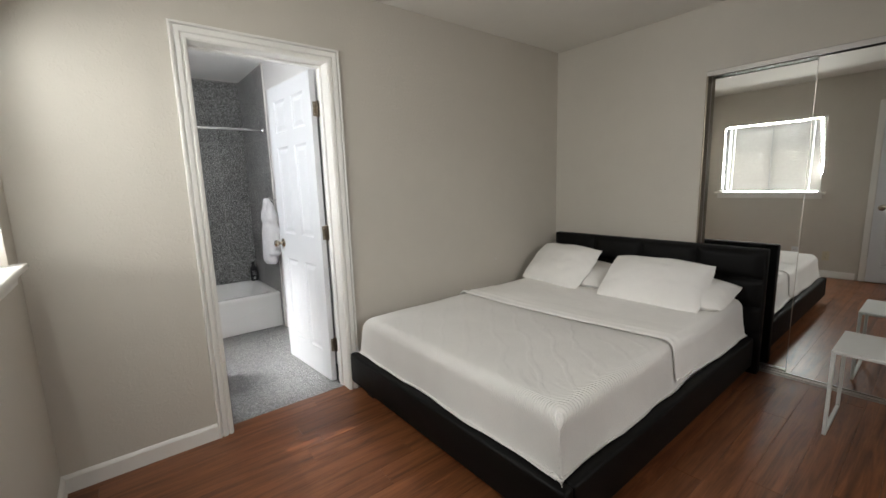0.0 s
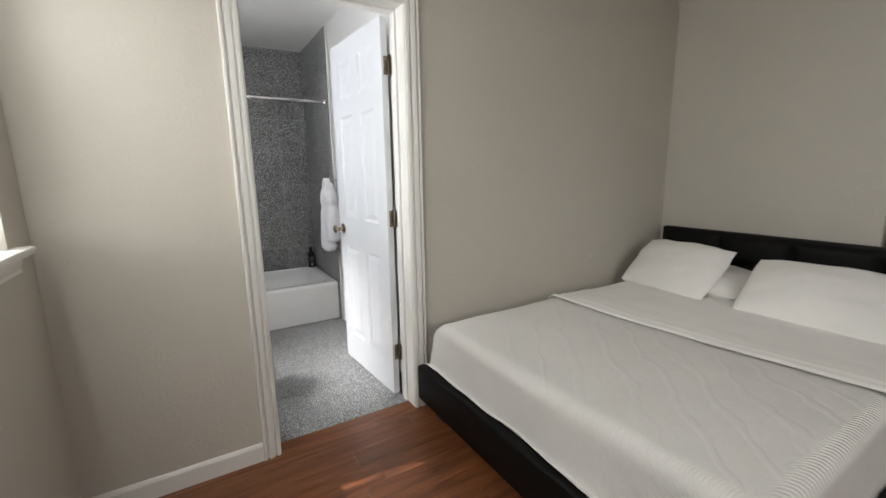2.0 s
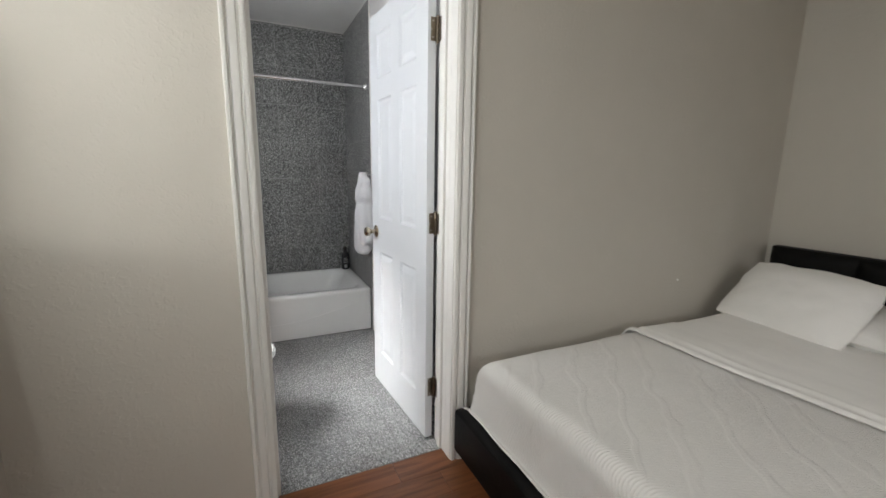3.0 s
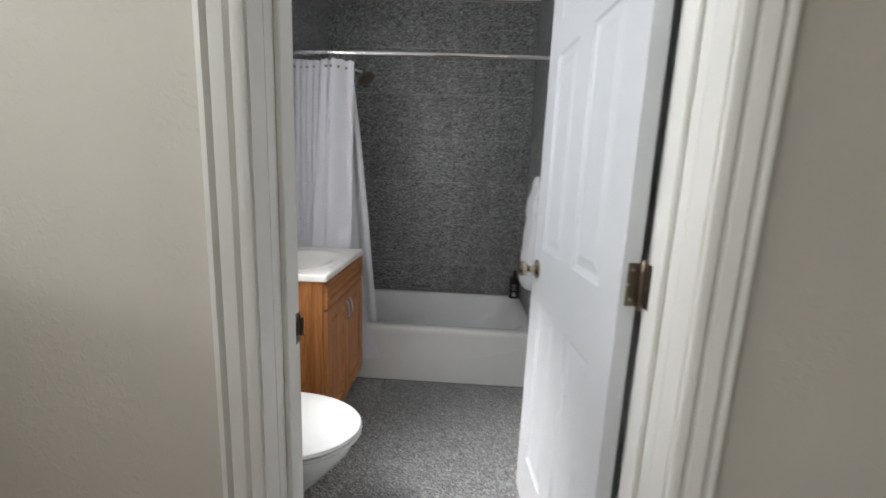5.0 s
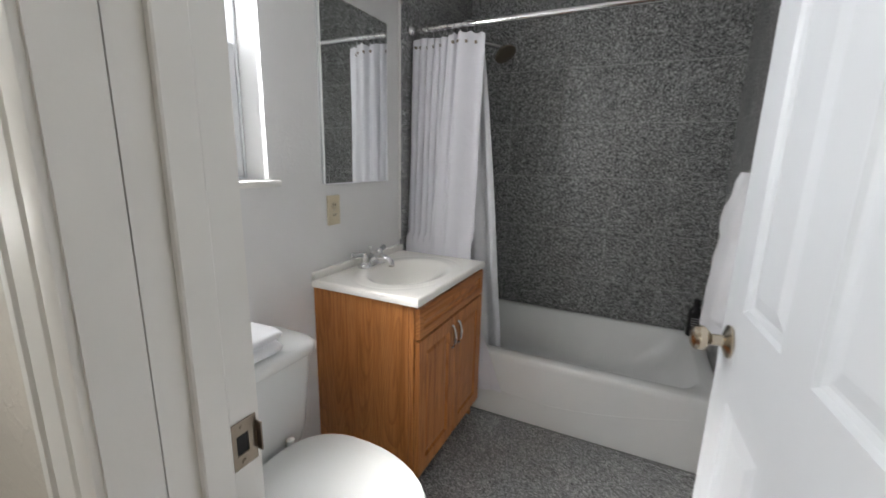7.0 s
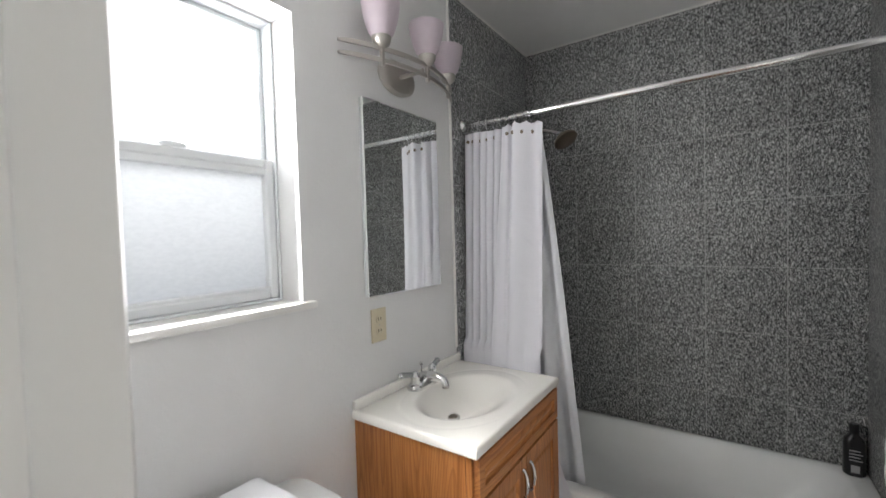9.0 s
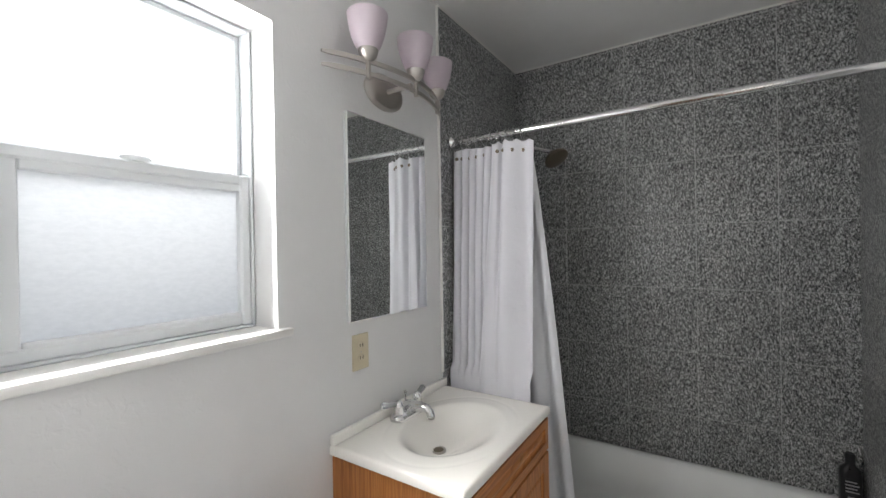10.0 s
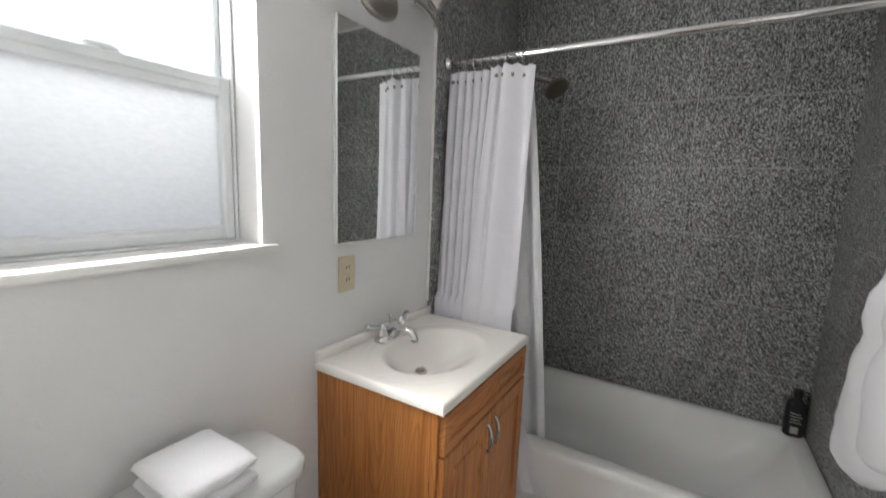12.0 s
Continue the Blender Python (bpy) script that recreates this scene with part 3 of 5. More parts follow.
blind = thing("window_blind", (-0.045, -0.745, W1[2] + 0.02), "closed white slatted blind hanging in the window", "blind")
part("headrail", newbox(-0.062, -0.022, W1[0] + 0.008, W1[1] - 0.008, W1[3] - 0.034, W1[3] - 0.002, 0.002), M_VINYL, blind)
part("bottom_rail", newbox(-0.056, -0.030, W1[0] + 0.012, W1[1] - 0.014, W1[2] + 0.012, W1[2] + 0.026, 0.003), M_VINYL, blind, "white bottom rail")
slat_bm = bmesh.new()
hw, tilt = 0.0135, radians(-74)
sec = []
for k in range(5):
    u = -1 + k / 2
    sec.append((u * hw, 0.0018 * (1 - u * u)))
ring = [(a, b) for a, b in sec] + [(a, b - 0.0006) for a, b in sec[::-1]]
rot = [(a * math.cos(tilt) - b * math.sin(tilt), a * math.sin(tilt) + b * math.cos(tilt)) for a, b in ring]
half_n = len(ring) // 2
ys = [W1[0] + 0.012 + 0.745]
for yc in (-1.18 + 0.745, 0.0, -0.31 + 0.745):
    ys += [yc - 0.006, yc + 0.006]
ys.append(W1[1] - 0.084 + 0.745)
for k, (ya, yb) in enumerate(zip(ys, ys[1:])):
    if k % 2 == 0:
        loft(slat_bm, [[(a, y, b) for a, b in rot] for y in (ya, yb)])
    else:                                       # a cord hole leaves two narrow bridges
        for keep in ((0, 1, 8, 9), (3, 4, 5, 6)):
            loft(slat_bm, [[(rot[q][0], y, rot[q][1]) for q in keep] for y in (ya, yb)])
slat = part("slat", slat_bm, M_BLIND, blind, local=True)
slat.location = (0, 0, 0.028)
z = 0.028 + 0.0205
while z < W1[3] - W1[2] - 0.062:
    s2 = new("slat", slat.data)
    s2.parent = blind
    s2.location = (0, 0, z)
    z += 0.0205
for y in (-1.18, -0.745, -0.31):
    part("ladder_cord", tube(bmesh.new(), [(-0.045 + 0.009, y, W1[2] + 0.02), (-0.045 + 0.009, y, W1[3] - 0.03)], 0.0008, 5), M_VINYL, blind)
part("tilt_wand", tube(bmesh.new(), [(-0.022, -1.20, W1[3] - 0.03), (-0.016, -1.20, W1[3] - 0.60)], 0.004, 8), M_VINYL, blind)

# unseen window, added only to frame the fill lamp
sw = thing("fill_window", (1.9, RB, 1.15), "unseen white framed window added round the fill lamp", "window", kind="structure")
sf = bmesh.new()
for x0, x1, z0, z1 in ((1.201, 1.24, 1.151, 2.249), (2.56, 2.599, 1.151, 2.249), (1.24, 2.56, 1.151, 1.19), (1.24, 2.56, 2.21, 2.249), (1.88, 1.92, 1.19, 2.21)):
    box(sf, x0, x1, RB - 0.10, RB - 0.05, z0, z1, 0.003)
part("window_frame", sf, M_VINYL, sw)
part("pane", newbox(1.24, 2.56, RB - 0.078, RB - 0.074, 1.19, 2.21), M_GLASS, sw).visible_shadow = False

# entrance door in the window wall, seen only in the mirror
panelled_door("door_2", 0.76, 2.03, (0.047, -2.55, 0.006), 90.0, "closed white six-panel entrance door", (0.695, 0.88))
ec = bmesh.new()
for lo, hi in ((-1.785, -1.728), (-2.612, -2.555)):
    box(ec, 0.001, 0.017, lo, hi, 0, 2.10, 0.004)
box(ec, 0.001, 0.017, -2.555, -1.785, 2.042, 2.10, 0.004)
part("casing", ec, M_TRIM, thing("door_frame", (0, -2.17, 0), "white painted casing round the entrance door", "door frame", kind="structure"))

# ---- closet with sliding mirror doors ----
closet = thing("closet_doors", (RX, (CL0 + CL1) / 2, 0), "floor-length sliding mirror doors in chrome tracks", "closet door")
trk = bmesh.new()
box(trk, RX - 0.010, RX + 0.10, CL1, CL0, CLH - 0.004, CLH + 0.016, 0.004)
box(trk, RX - 0.014, RX - 0.008, CL1, CL0, CLH - 0.018, CLH + 0.008)
part("top_track", trk, M_CHROME, closet, "chrome top track")
trk = bmesh.new()
box(trk, RX - 0.005, RX + 0.10, CL1, CL0, 0.0, 0.006, 0.002)
for xx in (RX + 0.002, RX + 0.042, RX + 0.085):
    box(trk, xx - 0.003, xx + 0.003, CL1, CL0, 0.006, 0.016)
part("bottom_track", trk, M_NICKEL, closet, "metal floor track")
part("side_jamb", newbox(RX - 0.006, RX + 0.10, CL0 - 0.006, CL0 + 0.006, 0, CLH, 0.002), M_BRASS, closet, "metal side channel")
for y0, y1, xx in ((-1.815, CL0 - 0.006, RX + 0.062), (-2.47, -1.785, RX + 0.022), (CL1, -2.44, RX + 0.062)):
    pn = part("mirror_door", newbox(xx, xx + 0.005, y0, y1, 0.02, CLH - 0.012), M_MIRROR, closet, "full-height mirror panel")
    fr = bmesh.new()
    box(fr, xx - 0.003, xx + 0.012, y0 - 0.001, y0 + 0.002, 0.018, CLH - 0.01)
    box(fr, xx - 0.003, xx + 0.012, y1 - 0.002, y1 + 0.001, 0.018, CLH - 0.01)
    box(fr, xx - 0.003, xx + 0.012, y0, y1, 0.016, 0.026)
    part("edge_strip", fr, M_NICKEL, pn, "thin metal edge")

# ---- bed ----
BF, BHX, BN, BS = 1.395, 3.47, -0.03, -1.640      # foot, headboard front, sides
bed = thing("bed", (2.4, -0.83, 0), "low black leatherette platform bed with padded headboard", "bed")
part("foot_rail", newbox(BF, BF + 0.06, BS, BN, 0.07, 0.262, 0.014, 3), M_LEATHER, bed, "", 40)
for y0, y1 in ((BS, BS + 0.06), (BN - 0.06, BN)):
    part("side_rail", newbox(BF + 0.061, BHX, y0, y1, 0.07, 0.262, 0.014, 3), M_LEATHER, bed, "", 40)
part("slat_base", newbox(BF + 0.061, BHX, BS + 0.061, BN - 0.061, 0.13, 0.17), M_BLACK, bed)
for xx in (BF + 0.05, BHX - 0.14):
    for yy in (BS + 0.10, BN - 0.18):
        part("leg", newbox(xx, xx + 0.08, yy, yy + 0.08, 0.0, 0.132, 0.005), M_BLACK, bed)
hb = part("headboard", newbox(BHX + 0.035, BHX + 0.10, -1.660, -0.066, 0.0, 0.842, 0.012, 2), M_LEATHER, bed, "", 40)
hy = np.linspace(-1.650, -0.076, 5)
for k in range(4):
    for z0, z1 in ((0.28, 0.460), (0.460, 0.645), (0.645, 0.830)):
        y0, y1 = hy[k], hy[k + 1]

        def puff(u, v, y0=y0, y1=y1, z0=z0, z1=z1):
            e = ((1 - abs(2 * u - 1) ** 5) * (1 - abs(2 * v - 1) ** 5)) ** 0.5
            return (BHX + 0.034 - 0.030 * e, y0 + 0.002 + (y1 - y0 - 0.004) * u, z0 + 0.002 + (z1 - z0 - 0.004) * v)
        part("cushion", sheet(bmesh.new(), 14, 10, puff), M_LEATHER, hb, "", 60)

MT = 0.500                                       # top of the mattress
mattress = thing("mattress", (2.45, -0.83, 0.17), "thick white mattress with a fitted sheet", "mattress")
part("body", newbox(BF + 0.085, BHX - 0.005, BS + 0.085, BN - 0.075, 0.172, MT - 0.014, 0.05, 4), M_SHEET, mattress, "", 60)


def draped(x0, x1, drop_foot, lift, y_n, y_s, zlow, ripple):
    """Cloth over the mattress: flat on top, rounded over the edges, hanging down the sides."""
    R = 0.06

    def fold(s, length, hang):
        # s runs past the edge at 'length': returns how far across and how far down
        if s <= length - R:
            return s, 0.0
        a = (s - (length - R)) / R
        if a < math.pi / 2:
            return length - R + R * math.sin(a), R * (1 - math.cos(a))
        return length, R + (s - (length - R) - R * math.pi / 2)

    half = (y_n - y_s) / 2
    yc = (y_n + y_s) / 2
    hang = MT - zlow
    side = half + hang + 0.03
    foot_len = x1 - x0 + (hang + 0.03 if drop_foot else 0)

    def f(u, v):
        sy = (2 * v - 1) * side
        yy, dy = fold(abs(sy), half, hang)
        sx = foot_len * (1 - u)
        xx, dx = fold(sx, x1 - x0, hang) if drop_foot else (sx, 0.0)
        zz = MT + lift - min(max(dx, dy) + 0.35 * min(dx, dy), hang)
        x, y = x1 - xx, yc + math.copysign(yy, sy)
        hanging = max(dx, dy) / hang
        n = noise.noise(Vector((x * 3.2, y * 3.2, 1.7)))
        zz += 0.007 * n * (1 - min(1, hanging))
        push = ripple * hanging * (0.4 + 0.7 * noise.noise(Vector((x * 6, y * 6, 5.1))))
        spread = 0.020 * (max(dx, dy) / 0.232) ** 2 * (0.8 + 0.7 * noise.noise(Vector((x * 2.6, y * 2.6, 2.6))))
        corner = 1 + 0.8 * min(1, min(dx, dy) / 0.1)
        if dy > 0.01:
            y += math.copysign(push + spread * corner, sy)
        if dx > 0.01:
            x -= push + spread * corner
        return (x, y, zz)
    return f


quilt = thing("quilt", (2.0, -0.83, 0.30), "white quilted cotton coverlet spread over the bed", "quilt")
part("cover", thicken(sheet(bmesh.new(), 90, 110, draped(BF + 0.072, 2.60, True, 0.004, BN - 0.068, BS + 0.075, 0.268, 0.012)), 0.004), M_QUILT, quilt, "", 60)
edge_f = draped(BF + 0.072, 2.60, True, 0.004, BN - 0.068, BS + 0.075, 0.268, 0.012)
part("binding", tube(bmesh.new(), [Vector(edge_f(0.0, 0.14 + 0.72 * k / 60)) + Vector((-0.002, 0, 0)) for k in range(61)], 0.0045, 6), M_SHEET, quilt, "stitched edge binding", 60)
top_sheet = thing("bed_sheet", (2.9, -0.83, 0.40), "smooth white sheet folded back over the quilt", "sheet")
part("sheet", thicken(sheet(bmesh.new(), 40, 90, draped(2.50, BHX - 0.01, False, 0.008, BN - 0.070, BS + 0.077, 0.268, 0.010)), 0.003), M_SHEET, top_sheet, "", 60)


def folded(u, v):
    f = draped(2.30, 2.62, False, 0.011, BN - 0.064, BS + 0.071, 0.30, 0.012)
    x, y, z = f(u, v)
    skew = 0.10 * (-y - 0.1) / 1.4
    roll = 0.017 * math.exp(-((u - 0.05) / 0.07) ** 2) + 0.005 * math.exp(-((u - 0.30) / 0.03) ** 2) + 0.006 * math.sin(math.pi * min(1, u * 1.3))
    return (x + skew - 0.02 - 0.035 * math.sin(math.pi * min(1, max(0, (-y - 0.1) / 1.45))), y + (0.004 if y > -0.8 else -0.006), z + roll)


part("hem", thicken(sheet(bmesh.new(), 30, 90, folded), 0.006), M_SHEET, top_sheet, "turned-back hem", 60)


def pillow(loc, turn_z, lean, w, h, t, label):
    p = thing("pillow", (0, 0, 0), label, "pillow", "pillows on the bed")
    seed = random.random() * 50
    bm = bmesh.new()
    for s in (1, -1):
        def f(u, v, s=s):
            a, b = 2 * u - 1, 2 * v - 1
            e = max(0.0, (1 - abs(a) ** 2.4)) ** 0.55 * max(0.0, (1 - abs(b) ** 2.4)) ** 0.55
            n = noise.noise(Vector((a * 1.9 + seed, b * 1.9, 0.4))) * 0.10 + noise.noise(Vector((a * 4.5 + seed, b * 3.5, s * 2.4))) * 0.07
            wob = 0.008 * noise.noise(Vector((a * 2.6 + seed, b * 2.6, 9.1)))
            return (a * w / 2 * (1 - 0.025 * b ** 4) + wob, b * h / 2 * (1 - 0.035 * a ** 4) + wob, s * t / 2 * (e + n * e) + 0.003 * s * (1 - e))
        sheet(bm, 36, 28, f)
    bmesh.ops.remove_doubles(bm, verts=bm.verts[:], dist=0.0015)
    part("cover", bm, M_SHEET, p, "", 60, local=True)
    hem = bmesh.new()
    pts = []
    for k in range(64):
        q = k / 16 % 1
        side = k // 16
        a, b = ((-1 + 2 * q, -1), (1, -1 + 2 * q), (1 - 2 * q, 1), (-1, 1 - 2 * q))[side]
        wob = 0.008 * noise.noise(Vector((a * 2.6 + seed, b * 2.6, 9.1)))
        pts.append((a * w / 2 * (1 - 0.025 * b ** 4) + wob, b * h / 2 * (1 - 0.035 * a ** 4) + wob, 0))
    part("piping", tube(hem, pts + pts[:1], 0.004, 6), M_SHEET, p, "stitched edge", 60, local=True)
    p.matrix_world = Matrix.Translation(loc) @ pose(0, 0, 0, 0, 0, turn_z) @ pose(0, 0, 0, lean, 0, 0)
    return p


# back pair lie nearly flat, front pair lean on them and the headboard
pillow((3.25, -0.47, 0.562), -92, 8, 0.66, 0.43, 0.19, "white pillow lying flat against the headboard")
pillow((3.22, -1.24, 0.562), -88, 8, 0.66, 0.43, 0.19, "white pillow lying flat against the headboard")
pillow((3.13, -0.385, 0.632), -96, 40, 0.58, 0.41, 0.19, "plump white pillow leaning on the headboard")
pillow((3.11, -1.14, 0.620), -87, 36, 0.65, 0.41, 0.20, "plump white pillow leaning on the headboard")

# ---- side table by the mirror ----
tb = thing("side_table", (3.185, -2.26, 0), "low white metal side table with sled legs", "side table")
TX0, TX1, TY0, TY1, TH = 2.985, 3.385, -2.46, -2.06, 0.45
part("tabletop", newbox(TX0, TX1, TY0, TY1, TH - 0.016, TH, 0.003), M_TABLE, tb)
for yy in (TY1 - 0.009, TY0 + 0.009):
    lg = bmesh.new()
    for xx in (TX0 + 0.002, TX1 - 0.018):
        box(lg, xx, xx + 0.016, yy - 0.008, yy + 0.008, 0.0, TH - 0.016, 0.002)
    box(lg, TX0 + 0.018, TX1 - 0.018, yy - 0.008, yy + 0.008, 0.0, 0.016, 0.002)
    part("leg", lg, M_TABLE, tb)
leaf_t = thing("leaf_sprig", (3.33, -2.235, TH), "green leaf lying on the white side table", "leaf")


def blade(u, v):
    wdt = 0.022 * math.sin(math.pi * min(1, u * 0.95 + 0.04)) ** 0.8
    return (3.33 + 0.10 * (u - 0.5), -2.235 + 0.05 * (u - 0.5) + wdt * (2 * v - 1), TH + 0.006 + 0.012 * math.sin(u * 3) + 0.006 * abs(2 * v - 1))


part("leaf", thicken(sheet(bmesh.new(), 12, 4, blade), 0.001), M_LEAF, leaf_t, "", 60)


def outlet(name, loc, mat, label):
    """A duplex socket: plate, two receptacles, slots, screw."""
    o = thing(name, loc, label, "outlet")
    x, y, z = loc
    part("plate", newbox(x, x + 0.006, y - 0.036, y + 0.036, z - 0.058, z + 0.058, 0.003, 2), mat, o)
    for dz in (-0.020, 0.020):
        rc = part("receptacle", lathe(bmesh.new(), [(0.0165, 0.006), (0.0165, 0.0078), (0.0155, 0.0082), (0.001, 0.0082)], (x, y, z + dz), 'X', 20, 1.0, 0.85), mat, o, "", 40)
        for dy in (-0.006, 0.006):
            # thin dark block, paints the shade in the open slot
            part("slot", newbox(x + 0.0080, x + 0.0088, y + dy - 0.0015, y + dy + 0.0015, z + dz - 0.003, z + dz + 0.007), M_DARK, rc)
    part("screw", lathe(bmesh.new(), [(0.003, 0.006), (0.0028, 0.0072), (0.0005, 0.0075)], (x, y, z), 'X', 10), M_NICKEL, o)
    return o


outlet("wall_outlet", (0.001, -1.10, 0.29), M_VINYL, "white duplex wall outlet low on the wall")
outlet("wall_outlet", (0.001, -1.42, 0.27), M_ALMOND, "beige duplex wall outlet low on the wall")
BATH.append(outlet("wall_outlet", (BX0 + 0.001, 1.123, 1.052), M_ALMOND, "almond duplex outlet above the vanity"))

# ---- bathroom window ----
bw = thing("window_2", (-0.10, 0.545, W2[2]), "white vinyl sash window with obscured glass", "window", kind="structure")
BATH.append(bw)
part("window_frame", frame_ring(bmesh.new(), -0.150, -0.075, W2[0] + 0.001, W2[1] - 0.001, W2[2] + 0.001, W2[3] - 0.001, 0.008), M_VINYL, bw)
ls_bm = frame_ring(bmesh.new(), -0.118, -0.080, W2[0] + 0.009, W2[1] - 0.009, W2[2] + 0.009, 1.592, 0.028, 0.005)
box(ls_bm, -0.116, -0.084, W2[0] + 0.034, W2[0] + 0.070, W2[2] + 0.034, 1.566, 0.003)
box(ls_bm, -0.116, -0.084, W2[0] + 0.070, W2[1] - 0.034, 1.546, 1.566, 0.003)
box(ls_bm, -0.116, -0.084, W2[0] + 0.070, W2[1] - 0.034, W2[2] + 0.034, W2[2] + 0.046, 0.003)
ls = part("lower_sash", ls_bm, M_VINYL, bw)
part("pane", newbox(-0.106, -0.102, W2[0] + 0.064, W2[1] - 0.032, W2[2] + 0.040, 1.552), M_FROST, ls, "obscured glass")
us = part("upper_sash", frame_ring(bmesh.new(), -0.146, -0.1195, W2[0] + 0.009, W2[1] - 0.009, 1.570, W2[3] - 0.009, 0.016, 0.003), M_VINYL, bw)
part("pane", newbox(-0.136, -0.132, W2[0] + 0.023, W2[1] - 0.023, 1.584, W2[3] - 0.023), M_FROST, us, "obscured glass")
part("sash_lock", lathe(bmesh.new(), [(0.030, 0.0), (0.032, 0.006), (0.026, 0.011), (0.010, 0.013)], (-0.092, 0.553, 1.592), 'Z', 20, 0.35, 1.0), M_VINYL, ls, "", 40)
bs = bmesh.new()
box(bs, -0.076, BX0 + 0.022, W2[0] - 0.035, W2[1] + 0.035, W2[2] - 0.018, W2[2] + 0.003, 0.005, 2)
part("window_sill", bs, M_TRIM, bw, "", 40)

# ---- toilet ----
TC = 0.568
wc = thing("toilet", (0.40, TC, 0), "white china toilet with the lid closed", "toilet")
BATH.append(wc)


def egg(xb, xf, hw_, z, n=36):
    """An egg-shaped outline: blunt at the back, round at the front."""
    pts, xm = [], xb + (xf - xb) * 0.42
    for k in range(n):
        a = 2 * math.pi * k / n
        c, s = math.cos(a), math.sin(a)
        lx = (xf - xm) if c > 0 else (xm - xb)
        pw_ = 1.0 if c > 0 else 0.72
        pts.append((xm + lx * math.copysign(abs(c) ** pw_, c), TC + hw_ * math.copysign(abs(s) ** (1.0 if c > 0 else 0.85), s), z))
    return pts


part("bowl", loft(bmesh.new(), [egg(0.22, 0.56, 0.105, 0.0), egg(0.22, 0.555, 0.10, 0.03), egg(0.24, 0.53, 0.085, 0.10), egg(0.24, 0.55, 0.095, 0.18),
                                egg(0.24, 0.64, 0.135, 0.27), egg(0.24, 0.70, 0.168, 0.34), egg(0.24, 0.715, 0.176, 0.375), egg(0.24, 0.712, 0.174, 0.385)]), M_CHINA, wc, "", 50)
part("seat", loft(bmesh.new(), [egg(0.255, 0.728, 0.180, 0.388), egg(0.25, 0.734, 0.185, 0.394), egg(0.25, 0.732, 0.184, 0.402)]), M_CHINA, wc, "", 50)
part("lid", loft(bmesh.new(), [egg(0.252, 0.730, 0.182, 0.405), egg(0.25, 0.736, 0.187, 0.411), egg(0.253, 0.731, 0.183, 0.420), egg(0.285, 0.69, 0.150, 0.427), egg(0.36, 0.58, 0.08, 0.430)]), M_CHINA, wc, "", 50)
part("tank", loft(bmesh.new(), [rounded_rect(0.06, 0.225, TC - 0.160, TC + 0.160, 0.045, 0.375), rounded_rect(0.045, 0.235, TC - 0.178, TC + 0.178, 0.05, 0.42),
                                rounded_rect(0.035, 0.248, TC - 0.198, TC + 0.198, 0.05, 0.665)]), M_CHINA, wc, "", 50)
part("tank_lid", loft(bmesh.new(), [rounded_rect(0.028, 0.256, TC - 0.206, TC + 0.206, 0.055, 0.668), rounded_rect(0.024, 0.262, TC - 0.211, TC + 0.211, 0.06, 0.676),
                                    rounded_rect(0.024, 0.262, TC - 0.211, TC + 0.211, 0.06, 0.698), rounded_rect(0.034, 0.252, TC - 0.201, TC + 0.201, 0.055, 0.708)]), M_CHINA, wc, "", 50)
for dy in (-0.07, 0.07):
    part("lid_hinge", lathe(bmesh.new(), [(0.012, 0.385), (0.014, 0.40), (0.012, 0.432), (0.004, 0.436)], (0.252, TC + dy, 0), 'Z', 14), M_CHINA, wc, "", 40)

ft = thing("folded_towel", (0.15, 0.50, 0.708), "folded white hand towel on the toilet tank", "towel")
BATH.append(ft)
for k in range(2):
    z0 = 0.709 + k * 0.038
    def lay(u, v, z0=z0, k=k):
        a = 2 * math.pi * v
        cx_, sx_ = math.cos(a), math.sin(a)
        e = 5.0
        rx_ = 0.092 * math.copysign(abs(cx_) ** (2 / e), cx_)
        rz_ = 0.0200 * math.copysign(abs(sx_) ** (2 / 2.6), sx_)
        yy = -0.080 + 0.16 * u
        end = (1 - abs(2 * u - 1) ** 8) ** 0.5
        wob = 0.004 * noise.noise(Vector((rx_ * 14, yy * 14, k * 3.3)))
        return (0.150 + rx_ * (0.94 + 0.06 * end) + 0.004 * k, 0.568 + yy - 0.003 * k, z0 + 0.0196 + rz_ * (0.01 + 0.99 * end) + wob)
    part("layer", sheet(bmesh.new(), 24, 36, lay), M_TOWEL, ft, "", 60)

# ---- vanity ----
VX, VY0, VY1, VZ = 0.462, 1.000, 1.612, 0.772
van = thing("vanity_cabinet", (0.24, 1.30, 0), "honey oak vanity cabinet with two doors", "cabinet")
BATH.append(van)
for y0, y1 in ((VY0, VY0 + 0.016), (VY1 - 0.016, VY1)):
    part("side_panel", newbox(BX0 + 0.002, VX - 0.020, y0, y1, 0, VZ), M_OAK, van)
part("bottom_panel", newbox(BX0 + 0.002, VX - 0.020, VY0 + 0.016, VY1 - 0.016, 0.09, 0.106), M_OAK, van)
part("toe_kick", newbox(VX - 0.09, VX - 0.078, VY0 + 0.016, VY1 - 0.016, 0, 0.09), M_OAK_H, van)
part("inner_front", newbox(VX - 0.030, VX - 0.020, VY0 + 0.016, VY1 - 0.016, 0.106, VZ), M_OAK, van)
ff = bmesh.new()
box(ff, VX - 0.0195, VX, VY0, VY0 + 0.030, 0.085, VZ, 0.0015)
box(ff, VX - 0.0195, VX, VY1 - 0.030, VY1, 0.085, VZ, 0.0015)
box(ff, VX - 0.0195, VX, VY0 + 0.030, VY1 - 0.030, 0.085, 0.125)
box(ff, VX - 0.0195, VX, VY0 + 0.030, VY1 - 0.030, 0.625, 0.655)
